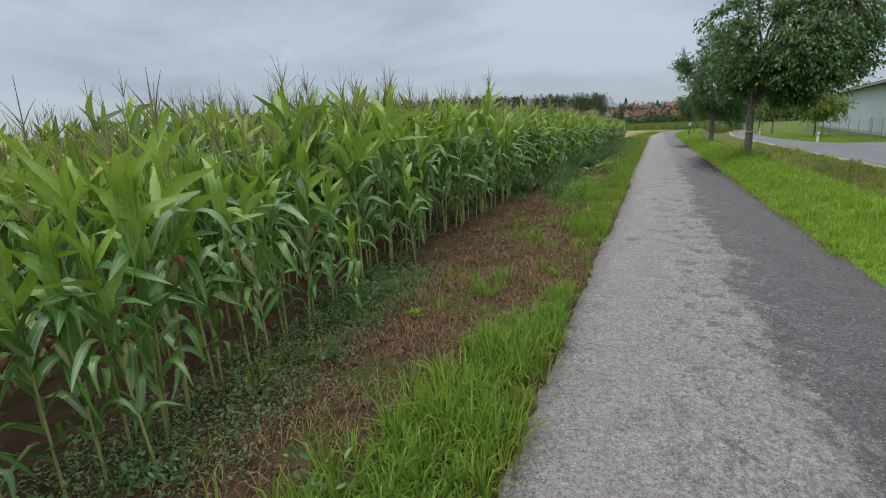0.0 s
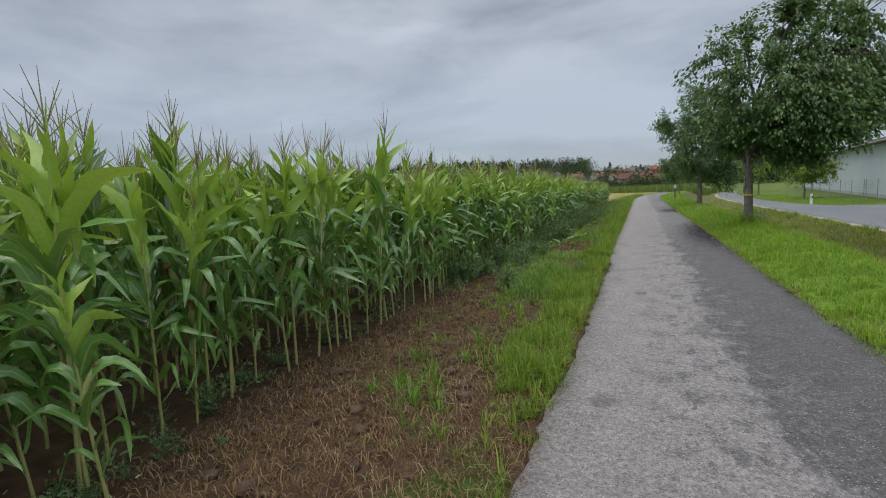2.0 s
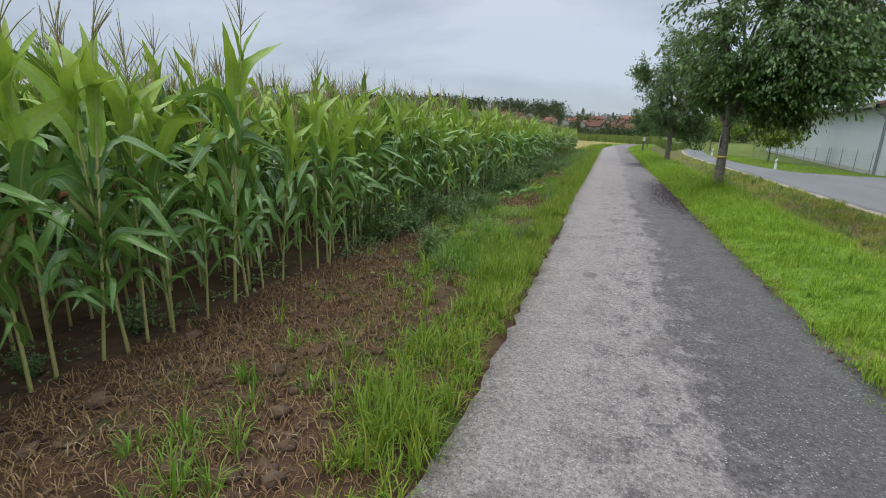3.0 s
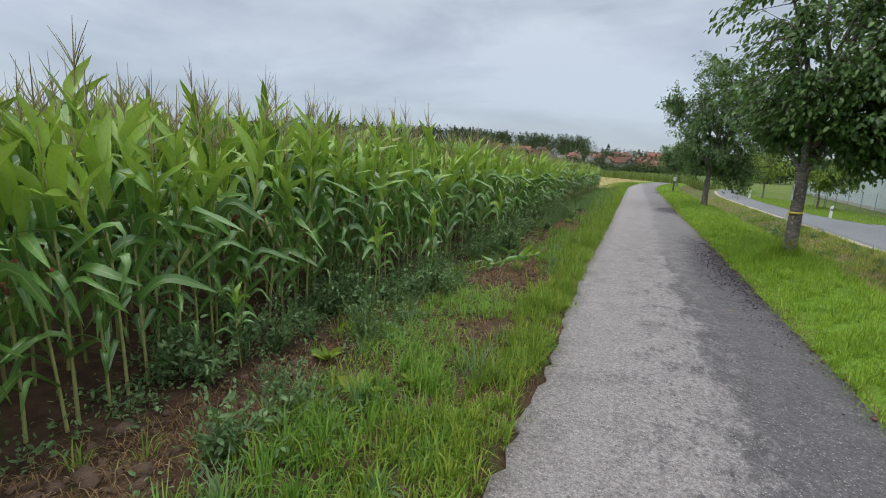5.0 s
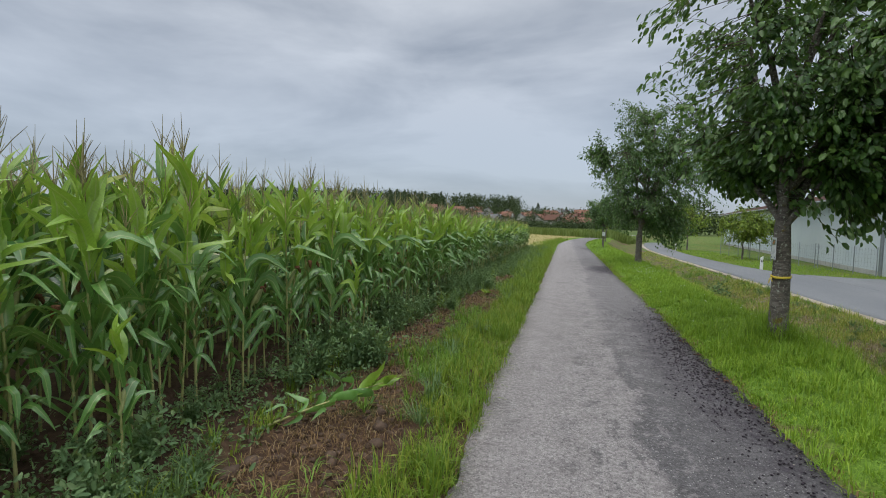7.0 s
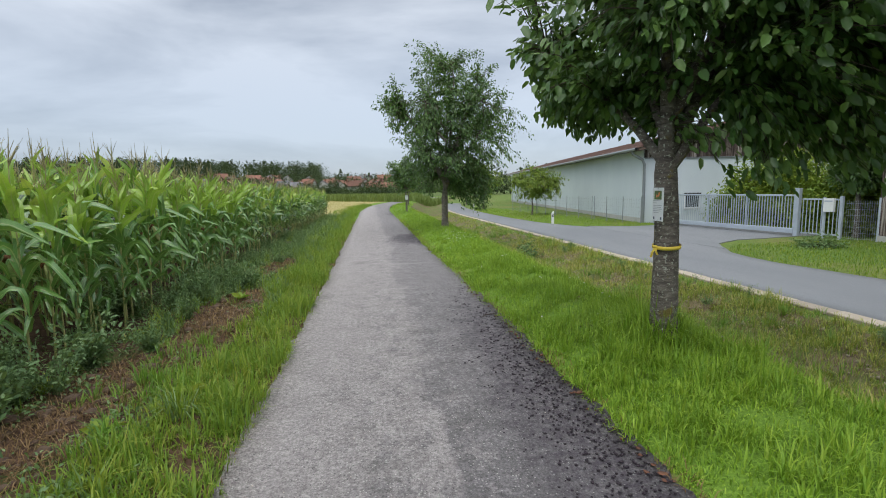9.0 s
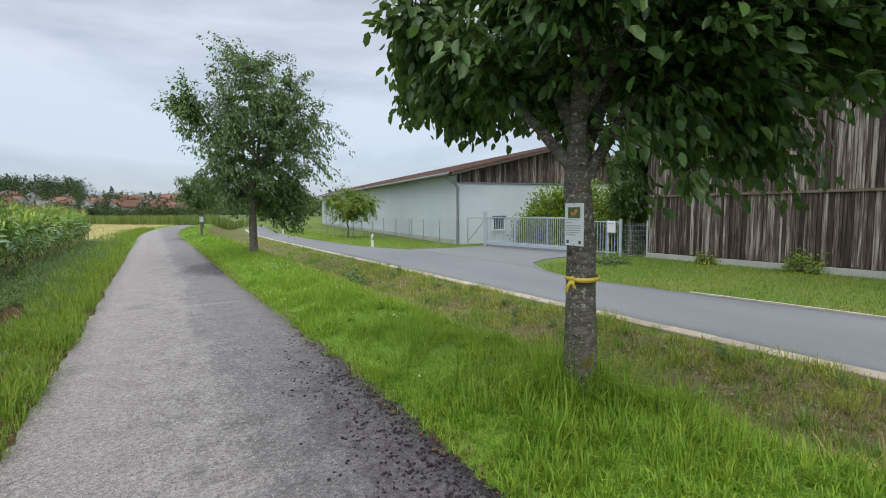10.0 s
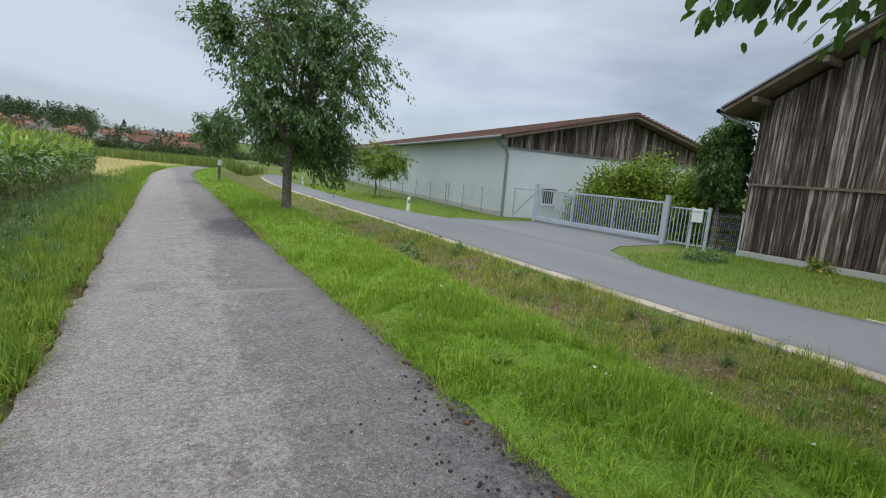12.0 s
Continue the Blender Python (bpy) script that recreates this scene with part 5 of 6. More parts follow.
def maize_field():
    rng = np.random.default_rng(77)
    kinds = []
    for s in range(7):
        h = (2.0, 2.08, 1.94, 2.12, 2.02, 1.96, 1.7)[s]
        lv, st, ta, ea, si = maize_parts(100 + s, h, True)
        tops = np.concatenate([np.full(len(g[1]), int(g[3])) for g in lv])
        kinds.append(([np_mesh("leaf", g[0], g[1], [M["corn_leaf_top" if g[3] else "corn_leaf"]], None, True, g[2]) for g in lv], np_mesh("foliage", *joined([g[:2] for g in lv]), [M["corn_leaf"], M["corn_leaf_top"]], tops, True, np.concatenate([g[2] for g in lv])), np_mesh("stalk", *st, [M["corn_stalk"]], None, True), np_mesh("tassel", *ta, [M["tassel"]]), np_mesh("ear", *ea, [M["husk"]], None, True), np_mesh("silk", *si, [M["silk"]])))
    singles = 0
    far_at = []
    for row in range(11):
        step = 0.155 if row < 1 else 0.135 if row < 4 else 0.17 if row < 6 else 0.30
        for y in np.arange(-4.5, 47.0, step):
            y = y + rng.normal(0, 0.035)
            x = float(front_x(y)) - row * 0.72 + rng.normal(0, 0.05)
            if row == 0 and rng.uniform() < 0.12:
                continue
            near = (row == 0 and y < 26 and y > -1.6) or (row == 1 and 0.0 < y < 16.5)
            if near and singles < 250:
                singles += 1
                k = int(rng.integers(0, 6))
                sc = (rng.uniform(0.80, 1.04) if row == 0 else rng.uniform(0.9, 1.08)) * float(maize_h(y)) / 2.0 * (1.16 if rng.uniform() < 0.07 else 1.0)
                p = tagged(new("maize_plant"), "green maize plant with drooping leaves and tassel in brown soil", "maize plant", "maize at the edge of the field")
                p.matrix_basis = pose(x, y, float(ground_z(x, y)), rng.normal(0, 2.5), rng.normal(0, 2.5), rng.uniform(0, 360)) @ Matrix.Diagonal((sc, sc, sc, 1))
                if row == 0:
                    for me in kinds[k][0]:
                        held("leaf", me, p)
                else:
                    held("foliage", kinds[k][1], p)
                for nm, me in zip(("stalk", "tassel", "ear", "silk"), kinds[k][2:]):
                    if nm in ("ear", "silk") and y * 7 % 1 > 0.6:
                        continue
                    held(nm, me, p)
            else:
                far_at.append((x, y, rng.uniform(0.86, 1.1) * (1.0 if row else 0.93) * (1.15 if rng.uniform() < 0.05 else 1.0) * float(maize_h(y)) / 2.0, rng.uniform(0, 2 * np.pi), int(rng.integers(0, 5)), row))
    # a few plants standing forward of the rows
    for x, y, k, sc, rz in ((-2.75, -0.95, 4, 0.62, 40), (-2.9, 1.05, 6, 0.55, 100), (-3.1, 2.6, 6, 0.8, 10), (-3.15, 11.0, 6, 0.62, 200), (-3.0, 12.3, 6, 0.66, 70), (-3.3, 9.2, 6, 0.45, 20), (-2.95, 15.3, 6, 0.7, 130)):
        p = tagged(new("maize_plant"), "stunted pale green maize plant standing forward of the rows", "maize plant", "maize at the edge of the field")
        p.matrix_basis = pose(x, y, float(ground_z(x, y)), 3, -4, rz) @ Matrix.Diagonal((sc, sc, sc, 1))
        for me in kinds[k][0]:
            held("leaf", me, p)
        for nm, me in zip(("stalk", "ear", "silk"), (kinds[k][2], kinds[k][4], kinds[k][5])):
            held(nm, me, p)
    # the rest of the field in one
    temps = [maize_parts(200 + s, (2.0, 2.08, 1.94, 2.12, 2.04)[s], False) for s in range(5)]
    VV, FF, II, UU, n = [], [], [], [], 0
    at = np.array(far_at)
    for s in range(5):
        sel = at[at[:, 4] == s]
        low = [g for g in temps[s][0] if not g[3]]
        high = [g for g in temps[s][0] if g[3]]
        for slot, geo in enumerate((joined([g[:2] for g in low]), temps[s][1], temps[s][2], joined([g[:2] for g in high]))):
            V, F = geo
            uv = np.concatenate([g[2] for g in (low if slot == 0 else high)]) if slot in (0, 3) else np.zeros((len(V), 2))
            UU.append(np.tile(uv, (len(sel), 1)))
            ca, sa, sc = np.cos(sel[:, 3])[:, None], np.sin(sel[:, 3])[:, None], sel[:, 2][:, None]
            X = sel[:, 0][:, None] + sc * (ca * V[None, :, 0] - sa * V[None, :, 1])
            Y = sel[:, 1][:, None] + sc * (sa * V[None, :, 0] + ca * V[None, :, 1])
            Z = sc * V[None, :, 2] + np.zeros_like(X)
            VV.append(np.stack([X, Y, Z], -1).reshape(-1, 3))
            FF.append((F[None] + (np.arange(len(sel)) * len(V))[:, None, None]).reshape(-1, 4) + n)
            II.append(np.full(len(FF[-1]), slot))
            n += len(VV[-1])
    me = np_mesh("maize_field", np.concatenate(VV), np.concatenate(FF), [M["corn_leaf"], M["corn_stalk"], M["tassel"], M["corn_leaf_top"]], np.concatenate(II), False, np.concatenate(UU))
    tagged(new("maize_field", me), "tall dense green maize field with tan tassels", "maize field", kind="stuff")


maize_field()


# ---------------- grass and low growth ----------------
def blades(name, P, rng, length, width, material, label, lean=0.5, flat=0.0, vary=0.45, a=None):
    """Grass blades at points P, in one mesh."""
    n = len(P)
    L = length * (1 + vary * rng.uniform(-1, 1, n)) if np.isscalar(length) else length
    a = rng.uniform(0, 2 * np.pi, n) if a is None else a
    d = np.stack([np.cos(a), np.sin(a), np.zeros(n)], 1)
    q = np.stack([-np.sin(a), np.cos(a), np.zeros(n)], 1)
    tilt = np.abs(rng.normal(0, lean, n)) + flat
    tilt = np.minimum(tilt, 1.5)
    up = np.array([0, 0, 1.0])
    d1 = np.cos(tilt * 0.5)[:, None] * up + np.sin(tilt * 0.5)[:, None] * d
    d2 = np.cos(np.minimum(tilt * 1.5, 1.75))[:, None] * up + np.sin(np.minimum(tilt * 1.5, 1.75))[:, None] * d
    w = (width * rng.uniform(0.7, 1.3, n))[:, None]
    m = P + d1 * (L * 0.55)[:, None]
    e = m + d2 * (L * 0.45)[:, None]
    V = np.stack([P - q * w, P + q * w, m + q * w * 0.8, m - q * w * 0.8, e + q * w * 0.12, e - q * w * 0.12], 1).reshape(-1, 3)
    F = ((np.arange(n) * 6)[:, None, None] + np.array([(0, 1, 2, 3), (3, 2, 4, 5)])[None]).reshape(-1, 4)
    ob = new(name, np_mesh(name, V, F, [material]))
    return tagged(ob, label, "grass", kind="stuff")


def spread(rng, n, x0, x1, y0, y1, keep=None):
    """Points over a stretch of ground that swings with the path."""
    y = rng.uniform(y0, y1, n)
    x = rng.uniform(x0, x1, n) + bend(y)
    if keep is not None:
        k = keep(x - bend(y), y, rng.uniform(0, 1, n))
        x, y = x[k], y[k]
    return np.stack([x, y, ground_z(x, y) - 0.004], 1)


def tufts(rng, centres, per, radius):
    """Blade feet and the way each leans, in tufts round the centres."""
    n = len(centres)
    a = rng.uniform(0, 2 * np.pi, (n, per))
    r = radius * rng.uniform(0.1, 1, (n, per)) * rng.uniform(0.5, 1.5, (n, 1))
    x, y = centres[:, 0, None] + r * np.cos(a), centres[:, 1, None] + r * np.sin(a)
    x, y, a = x.ravel(), y.ravel(), (a + rng.normal(0, 0.5, a.shape)).ravel()
    size = np.repeat(rng.uniform(0.55, 1.5, n), per)
    return np.stack([x, y, ground_z(x, y) - 0.004], 1), a, size


def drift(x, y, s=1.0, p=0.0):
    """Soft patches between 0 and 1."""
    return 0.5 + 0.27 * np.sin(1.9 * x * s + 2.2 * np.sin(1.1 * y * s + p)) + 0.23 * np.sin(2.7 * y * s + 1.9 * np.sin(1.7 * x * s + p) + p)


# bare and dried stretches of the left verge: centre y, half length, centre x, half width
BARE = ((5.4, 3.3, -2.95, 0.55), (3.0, 2.0, -2.0, 0.95), (5.4, 1.7, -2.35, 0.5), (0.9, 2.2, -2.3, 0.55), (8.6, 1.5, -2.9, 0.32), (10.4, 1.3, -2.15, 0.35), (13.4, 2.2, -2.15, 0.45), (17.0, 1.6, -2.5, 0.4), (19.6, 2.1, -2.15, 0.42), (24.0, 1.4, -2.2, 0.35))


def bare(x, y):
    s = np.zeros_like(x)
    for cy, ry, cx, rx in BARE:
        s = np.maximum(s, 1.25 - ((x - cx) / rx) ** 2 - ((y - cy) / ry) ** 2)
    return np.clip(s * 1.6, 0, 1)


def verges():
    rng = np.random.default_rng(9)

    def left_keep(x, y, r):
        edge = np.clip((-1.12 - x) / 0.12, 0, 1)
        strip = -1.62 - 0.34 * (drift(x * 0.3, y, 0.7, 2) - 0.3) - np.interp(y, [-2, 1, 6, 14, 16, 30], [0.35, 0.2, 0.05, 0.05, 0.3, 0.6])
        body = np.clip((x - strip) / 0.16, 0, 1)
        return r < edge * (1 - 0.97 * bare(x, y)) * (0.45 + 0.75 * drift(x, y, 1.2)) * np.maximum(body, 0.13) * (x > front_x(y) + 0.15)

    C = np.concatenate([spread(rng, 10500, -3.1, -1.1, -2.5, 14, left_keep), spread(rng, 8500, -3.1, -1.1, 14, 28, left_keep), spread(rng, 5200, -3.1, -1.08, 28, 66, left_keep)])
    P, a, size = tufts(rng, C, 12, 0.055)
    L = 0.135 * (0.55 + 0.9 * drift(P[:, 0], P[:, 1], 2.3, 1)) * rng.uniform(0.5, 1.4, len(P)) * size
    L *= np.where(P[:, 1] > 28, 1.35, 1.0)
    blades("verge_grass", P, rng, L, 0.0044, M["grass_rough"], "rough green grass between the path and the maize", 0.75, 0.1, a=a)

    # bright tufts close to the path at the dried stretch
    C = np.concatenate([np.stack([rng.normal(cx, sx, m), rng.normal(cy, sy, m)], 1) for cx, cy, sx, sy, m in ((-1.42, 1.05, 0.10, 0.30, 55), (-1.5, -0.2, 0.16, 0.45, 90), (-1.3, 1.9, 0.05, 0.25, 14), (-2.05, 2.1, 0.10, 0.25, 12), (-2.2, 4.6, 0.18, 0.5, 22), (-2.0, 8.4, 0.2, 0.4, 60), (-1.9, 9.6, 0.15, 0.4, 55), (-2.2, 9.0, 0.14, 0.3, 30), (-1.95, 15.4, 0.2, 0.6, 60), (-2.0, 17.8, 0.2, 0.6, 50))])
    C = C[C[:, 0] < -1.2]
    P, a, size = tufts(rng, C, 20, 0.06)
    blades("bright_tuft", P, rng, 0.17 * size * rng.uniform(0.5, 1.25, len(P)), 0.0042, M["verge_herb"], "bright green grass tufts at the edge of the path", 0.75, 0.15, a=a)

    def dry_keep(x, y, r):
        return (r < 0.1 + 0.9 * bare(x, y)) & (x < -1.15)

    P = spread(rng, 95000, -3.5, -1.12, -2.0, 27, dry_keep)
    blades("dry_grass", P, rng, 0.09, 0.0028, M["grass_dry"], "dried brown cut grass lying on the soil", 0.6, 0.85)

    def thatch_keep(x, y, r):
        return (r < 0.02 + 0.7 * bare(x, y) * drift(x, y, 2.6, 3) * np.where(y < 5.2, 1.0, 0.3)) & (x < -1.16)

    P = spread(rng, 26000, -3.2, -1.14, -2.0, 27, thatch_keep)
    blades("loose_straw", P, rng, 0.095, 0.0024, M["straw"], "pale straw strands strewn over the brown thatch", 0.4, 1.1)
    P = spread(rng, 16000, -1.5, -1.08, -2.0, 40, lambda x, y, r: r < np.clip((x + 1.5) / 0.3, 0, 1) * 0.6)
    blades("edge_straw", P, rng, 0.07, 0.0026, M["grass_dry"], "dry straw along the ragged path edge", 0.5, 0.6)

    def right_keep(x, y, r):
        return r < np.clip((x - 1.20) / 0.14, 0, 1) * np.clip((3.35 - x) / 0.35, 0, 1) * (0.16 + 0.6 * drift(x, y, 1.1, 3) + 0.5 * drift(x, y, 3.7, 6))

    C = np.concatenate([spread(rng, 6500, 1.22, 3.4, 3, 15, right_keep), spread(rng, 8200, 1.22, 3.4, 15, 26, right_keep), spread(rng, 3000, 1.22, 3.4, 26, 42, right_keep), spread(rng, 1300, 1.22, 3.4, 42, 70, right_keep)])
    P, a, size = tufts(rng, C, 12, 0.075)
    k = P[:, 0] - bend(P[:, 1]) > 1.2
    P, a, size = P[k], a[k], size[k]
    L = size * 0.105 * (0.30 + 1.3 * drift(P[:, 0], P[:, 1], 2.4, 2)) * rng.uniform(0.55, 1.35, len(P))
    u = P[:, 0]
    L *= np.interp(u, [1.25, 1.6, 2.3, 3.2], [0.6, 0.8, 0.95, 0.8])
    foot = np.hypot(P[:, 0] - 2.39, P[:, 1] - 17.6)
    L *= 1 + 1.7 * np.exp(-(foot / 0.75) ** 2)
    L *= np.where(P[:, 1] > 26, 1.2, 1.0)
    blades("verge_grass", P, rng, L, 0.0043, M["grass_lush"], "lush bright green grass between the path and the ditch", 0.8, 0.1, a=a)

    P = spread(rng, 15000, 1.21, 1.46, 4, 40, lambda x, y, r: r < np.clip((1.47 - x) / 0.2, 0, 1) * (0.25 + 0.75 * drift(x, y, 2.6, 8)))
    blades("edge_straw", P, rng, 0.065, 0.0028, M["grass_dry"], "dry reddish straw along the grassy path edge", 0.5, 0.6)
    C = spread(rng, 900, 1.19, 1.30, 4, 40, lambda x, y, r: r < drift(x, y, 3.1, 1))
    P, a, size = tufts(rng, C, 10, 0.035)
    blades("edge_grass", P, rng, 0.085 * size * rng.uniform(0.5, 1.3, len(P)), 0.0036, M["grass_lush"], "short grass tufts hanging over the path edge", 0.9, 0.25, a=a)

    def ditch_keep(x, y, r):
        return r < (0.35 + 0.75 * drift(x, y, 1.5, 5)) * np.where((x > 4.2) & (x < 5.7), 0.6, 1.0)

    C = np.concatenate([spread(rng, 13000, 3.0, 6.6, 14, 32, ditch_keep), spread(rng, 2200, 3.0, 6.6, 2, 14, ditch_keep), spread(rng, 2600, 3.0, 6.6, 32, 55, ditch_keep)])
    P, a, size = tufts(rng, C, 9, 0.07)
    k = P[:, 0] - bend(P[:, 1]) < 6.66
    P, a, size = P[k], a[k], size[k]
    L = size * 0.12 * (0.4 + 1.1 * drift(P[:, 0], P[:, 1], 1.8, 7)) * rng.uniform(0.5, 1.4, len(P))
    blades("ditch_grass", P, rng, L, 0.0043, M["grass_ditch"], "patchy green and straw-coloured grass on the ditch bank", 0.8, 0.1, a=a)
    C = spread(rng, 1500, 3.3, 6.5, 8, 40, lambda x, y, r: r < drift(x, y, 1.1, 9) ** 2 * 1.3)
    P, a, size = tufts(rng, C, 26, 0.09)
    k = P[:, 0] - bend(P[:, 1]) < 6.6
    blades("bank_tuft", P[k], rng, (0.20 * size * rng.uniform(0.5, 1.2, len(P)))[k], 0.0045, M["verge_herb"], "taller green grass tufts on the ditch bank", 0.8, 0.2, a=a[k])
    P = spread(rng, 36000, 3.2, 6.3, 10, 32, lambda x, y, r: r < 1.1 * (1 - drift(x, y, 1.5, 5)))
    blades("dry_grass", P, rng, 0.14, 0.0036, M["straw"], "withered brown grass on the ditch bank", 0.6, 0.3)
    # lawn of the island and the far verge
    y = rng.uniform(8, 27.6, 26000)
    x = rng.uniform(9.8, 16.1, 26000)
    lim = np.interp(y, [8, 10, 17.5, 19.7, 22, 24.3, 25.6, 26.5, 27.1, 27.6], [11.0, 10.95, 10.6, 10.4, 10.12, 9.92, 10.1, 10.45, 11.0, 11.6])
    far = np.interp(y, [8, 27.0, 27.6], [16.1, 16.1, 15.4])
    k = (x > lim) & (x < far)
    P = np.stack([x[k], y[k], ground_z(x[k], y[k])], 1)
    blades("lawn", P, rng, 0.075, 0.007, M["grass_rough"], "mown green lawn in front of the barn", 0.5)
    y = rng.uniform(35.8, 60, 15000)
    x = rng.uniform(9.0, 14.2, 15000)
    lo = np.interp(y, [35.8, 36.4, 38, 40, 45], [13.0, 10.3, 9.8, 9.4, 9.1]) + bend(y)
    hi = np.interp(y, [36, 54, 60], [14.2, 12.3, 12.0]) + 0.2
    k = (x > lo) & (x < hi)
    P = np.stack([x[k], y[k], ground_z(x[k], y[k])], 1)
    blades("far_verge_grass", P, rng, 0.09, 0.007, M["grass_lush"], "green grass strip before the wire fence", 0.5)
    # stubble
    y = rng.uniform(47.5, 95, 16000)
    x = rng.uniform(-30, -2.3, 16000) + bend(y)
    P = np.stack([x, y, ground_z(x, y)], 1)
    blades("stubble", P, rng, 0.11, 0.008, M["stubble"], "golden cut grain stubble", 0.25)


verges()


def weeds():
    """Low broad-leaved weeds between the grass and the maize."""
    rng = np.random.default_rng(31)
    kinds = []
    for s in range(5):
        r = np.random.default_rng(300 + s)
        stems, P, D = [], [], []
        for i in range(9 + s * 2):
            a, o = r.uniform(0, 6.28), r.uniform(0.05, 0.8)
            e = np.array([np.cos(a) * np.sin(o), np.sin(a) * np.sin(o), np.cos(o)]) * r.uniform(0.18, 0.42)
            stems.append(tube_arrays([(0, 0, -0.02), tuple(e * 0.5 + [0, 0, 0.03]), tuple(e)], [0.004, 0.003, 0.0015], 3))
            for j in range(26):
                w = r.uniform(0.15, 1.08)
                P.append(e * w + r.normal(0, 0.020, 3))
                D.append(e / np.linalg.norm(e))
        lv = scatter_leaves(np.array(P), np.array(D), r, 0.026 + 0.005 * s, 0.42, spread=1.0, hang=0.05)
        kinds.append((np_mesh("foliage", *lv, [M["weed"]]), np_mesh("stem_tuft", *joined(stems), [M["weed"]])))
    big = scatter_leaves(np.zeros((9, 3)) + [0, 0, 0.03], np.stack([np.cos(np.arange(9) * 0.7), np.sin(np.arange(9) * 0.7), np.full(9, 0.9)], 1), rng, 0.17, 0.42, spread=0.25, hang=0.1)
    dock = np_mesh("leaves", *big, [M["grass_rough"]])
    count = 0
    while count < 290:
        y = float(rng.uniform(-1.5, 32))
        x = float(rng.uniform(front_x(y) - 0.35, front_x(y) + 1.15))
        dense = count < 30
        if dense:
            y = float(rng.uniform(0.1, 3.3))
            x = float(front_x(y)) + float(rng.uniform(-0.1, 0.55))
        if not dense and rng.uniform() > float(drift(np.array(x), np.array(y), 0.9, 4)) * (1.25 if y > 8.5 else 0.6) - 0.8 * float(bare(np.array([x]), np.array([y]))[0]):
            continue
        k = int(rng.integers(0, 5))
        sc = float(rng.uniform(0.45, 1.1)) * (1.2 if 7.5 < y < 14 else 1.45 if 14 <= y < 22 else 0.45 if y < 3.4 else 0.8)
        w = tagged(empty("weed", x, y, float(ground_z(x, y))), "low leafy grey-green weed on brown soil", "weed", "weeds along the field edge")
        w.matrix_basis = pose(x, y, float(ground_z(x, y)), 0, 0, float(rng.uniform(0, 360))) @ Matrix.Diagonal((sc, sc, sc, 1))
        held("foliage", kinds[k][0], w)
        tagged(held("stem_tuft", kinds[k][1], w), kind="stuff")
        count += 1
    for _ in range(46):
        y = float(rng.uniform(13, 32))
        x = float(rng.choice([rng.normal(6.2, 0.25), rng.uniform(3.6, 6.3)]))
        sc = float(rng.uniform(0.4, 0.95))
        w = tagged(empty("weed", x, y, 0), "leafy green weed on the ditch bank", "weed", "weeds on the ditch bank")
        w.matrix_basis = pose(x, y, float(ground_z(x, y)), 0, 0, float(rng.uniform(0, 360))) @ Matrix.Diagonal((sc, sc, sc * 0.75, 1))
        k = int(rng.integers(0, 5))
        held("foliage", kinds[k][0], w)
        tagged(held("stem_tuft", kinds[k][1], w), kind="stuff")
    # the many small ones between, in one
    VV, FF, n = [], [], 0
    k = 0
    while k < 1800:
        y = float(rng.uniform(-1.5, 46))
        x = float(rng.uniform(front_x(y) - 0.3, front_x(y) + 1.5))
        low = k >= 1500
        if low:
            # the green carpet at the foot of the first plants
            y = float(rng.uniform(-1.8, 2.4))
            x = float(rng.uniform(-3.3, -2.45 - 0.12 * y))
        elif x > -1.75 or rng.uniform() > 0.25 + float(drift(np.array(x), np.array(y), 1.3, 2)) * (0.9 if y > 8 else 0.45) - 0.9 * float(bare(np.array([x]), np.array([y]))[0]):
            continue
        r = np.random.default_rng(900 + k)
        m = 36
        e = r.normal(0, 1, (m, 3)) * [0.09, 0.09, 0.05] * r.uniform(0.6, 1.6)
        e[:, 2] = np.abs(e[:, 2]) + 0.015
        v, f = scatter_leaves(e + [x, y, float(ground_z(x, y))], e / (np.linalg.norm(e, axis=1)[:, None] + 1e-6), r, float(r.uniform(0.016, 0.028) if low else r.uniform(0.024, 0.05)), 0.45, spread=0.8, hang=0.0)
        VV.append(v)
        FF.append(f + n)
        n += len(v)
        k += 1
    tagged(new("weed_carpet", np_mesh("weed_carpet", np.concatenate(VV), np.concatenate(FF), [M["weed"]])), "low green weeds covering the soil beside the maize", "weeds", kind="stuff")
    C = spread(rng, 520, -2.75, -1.55, 7.6, 46, lambda x, y, r: (r < drift(x, y, 0.8, 6)) & (bare(x, y) < 0.4))
    P, a, size = tufts(rng, C, 34, 0.07)
    blades("long_grass", P, rng, 0.27 * size * rng.uniform(0.5, 1.2, len(P)), 0.0045, M["weed"], "long arching green grass tufts in the verge", 0.85, 0.25, a=a)
    C = np.concatenate([np.stack([rng.normal(cx, 0.22, 60), rng.normal(cy, 0.35, 60)], 1) for cx, cy in ((-2.25, 11.3), (-2.05, 12.0), (-2.3, 10.2))])
    P, a, size = tufts(rng, C, 10, 0.12)
    blades("grass_clippings", P, rng, 0.16 * size, 0.004, M["verge_herb"], "pale green cut grass lying on the verge", 0.4, 1.0, a=a)
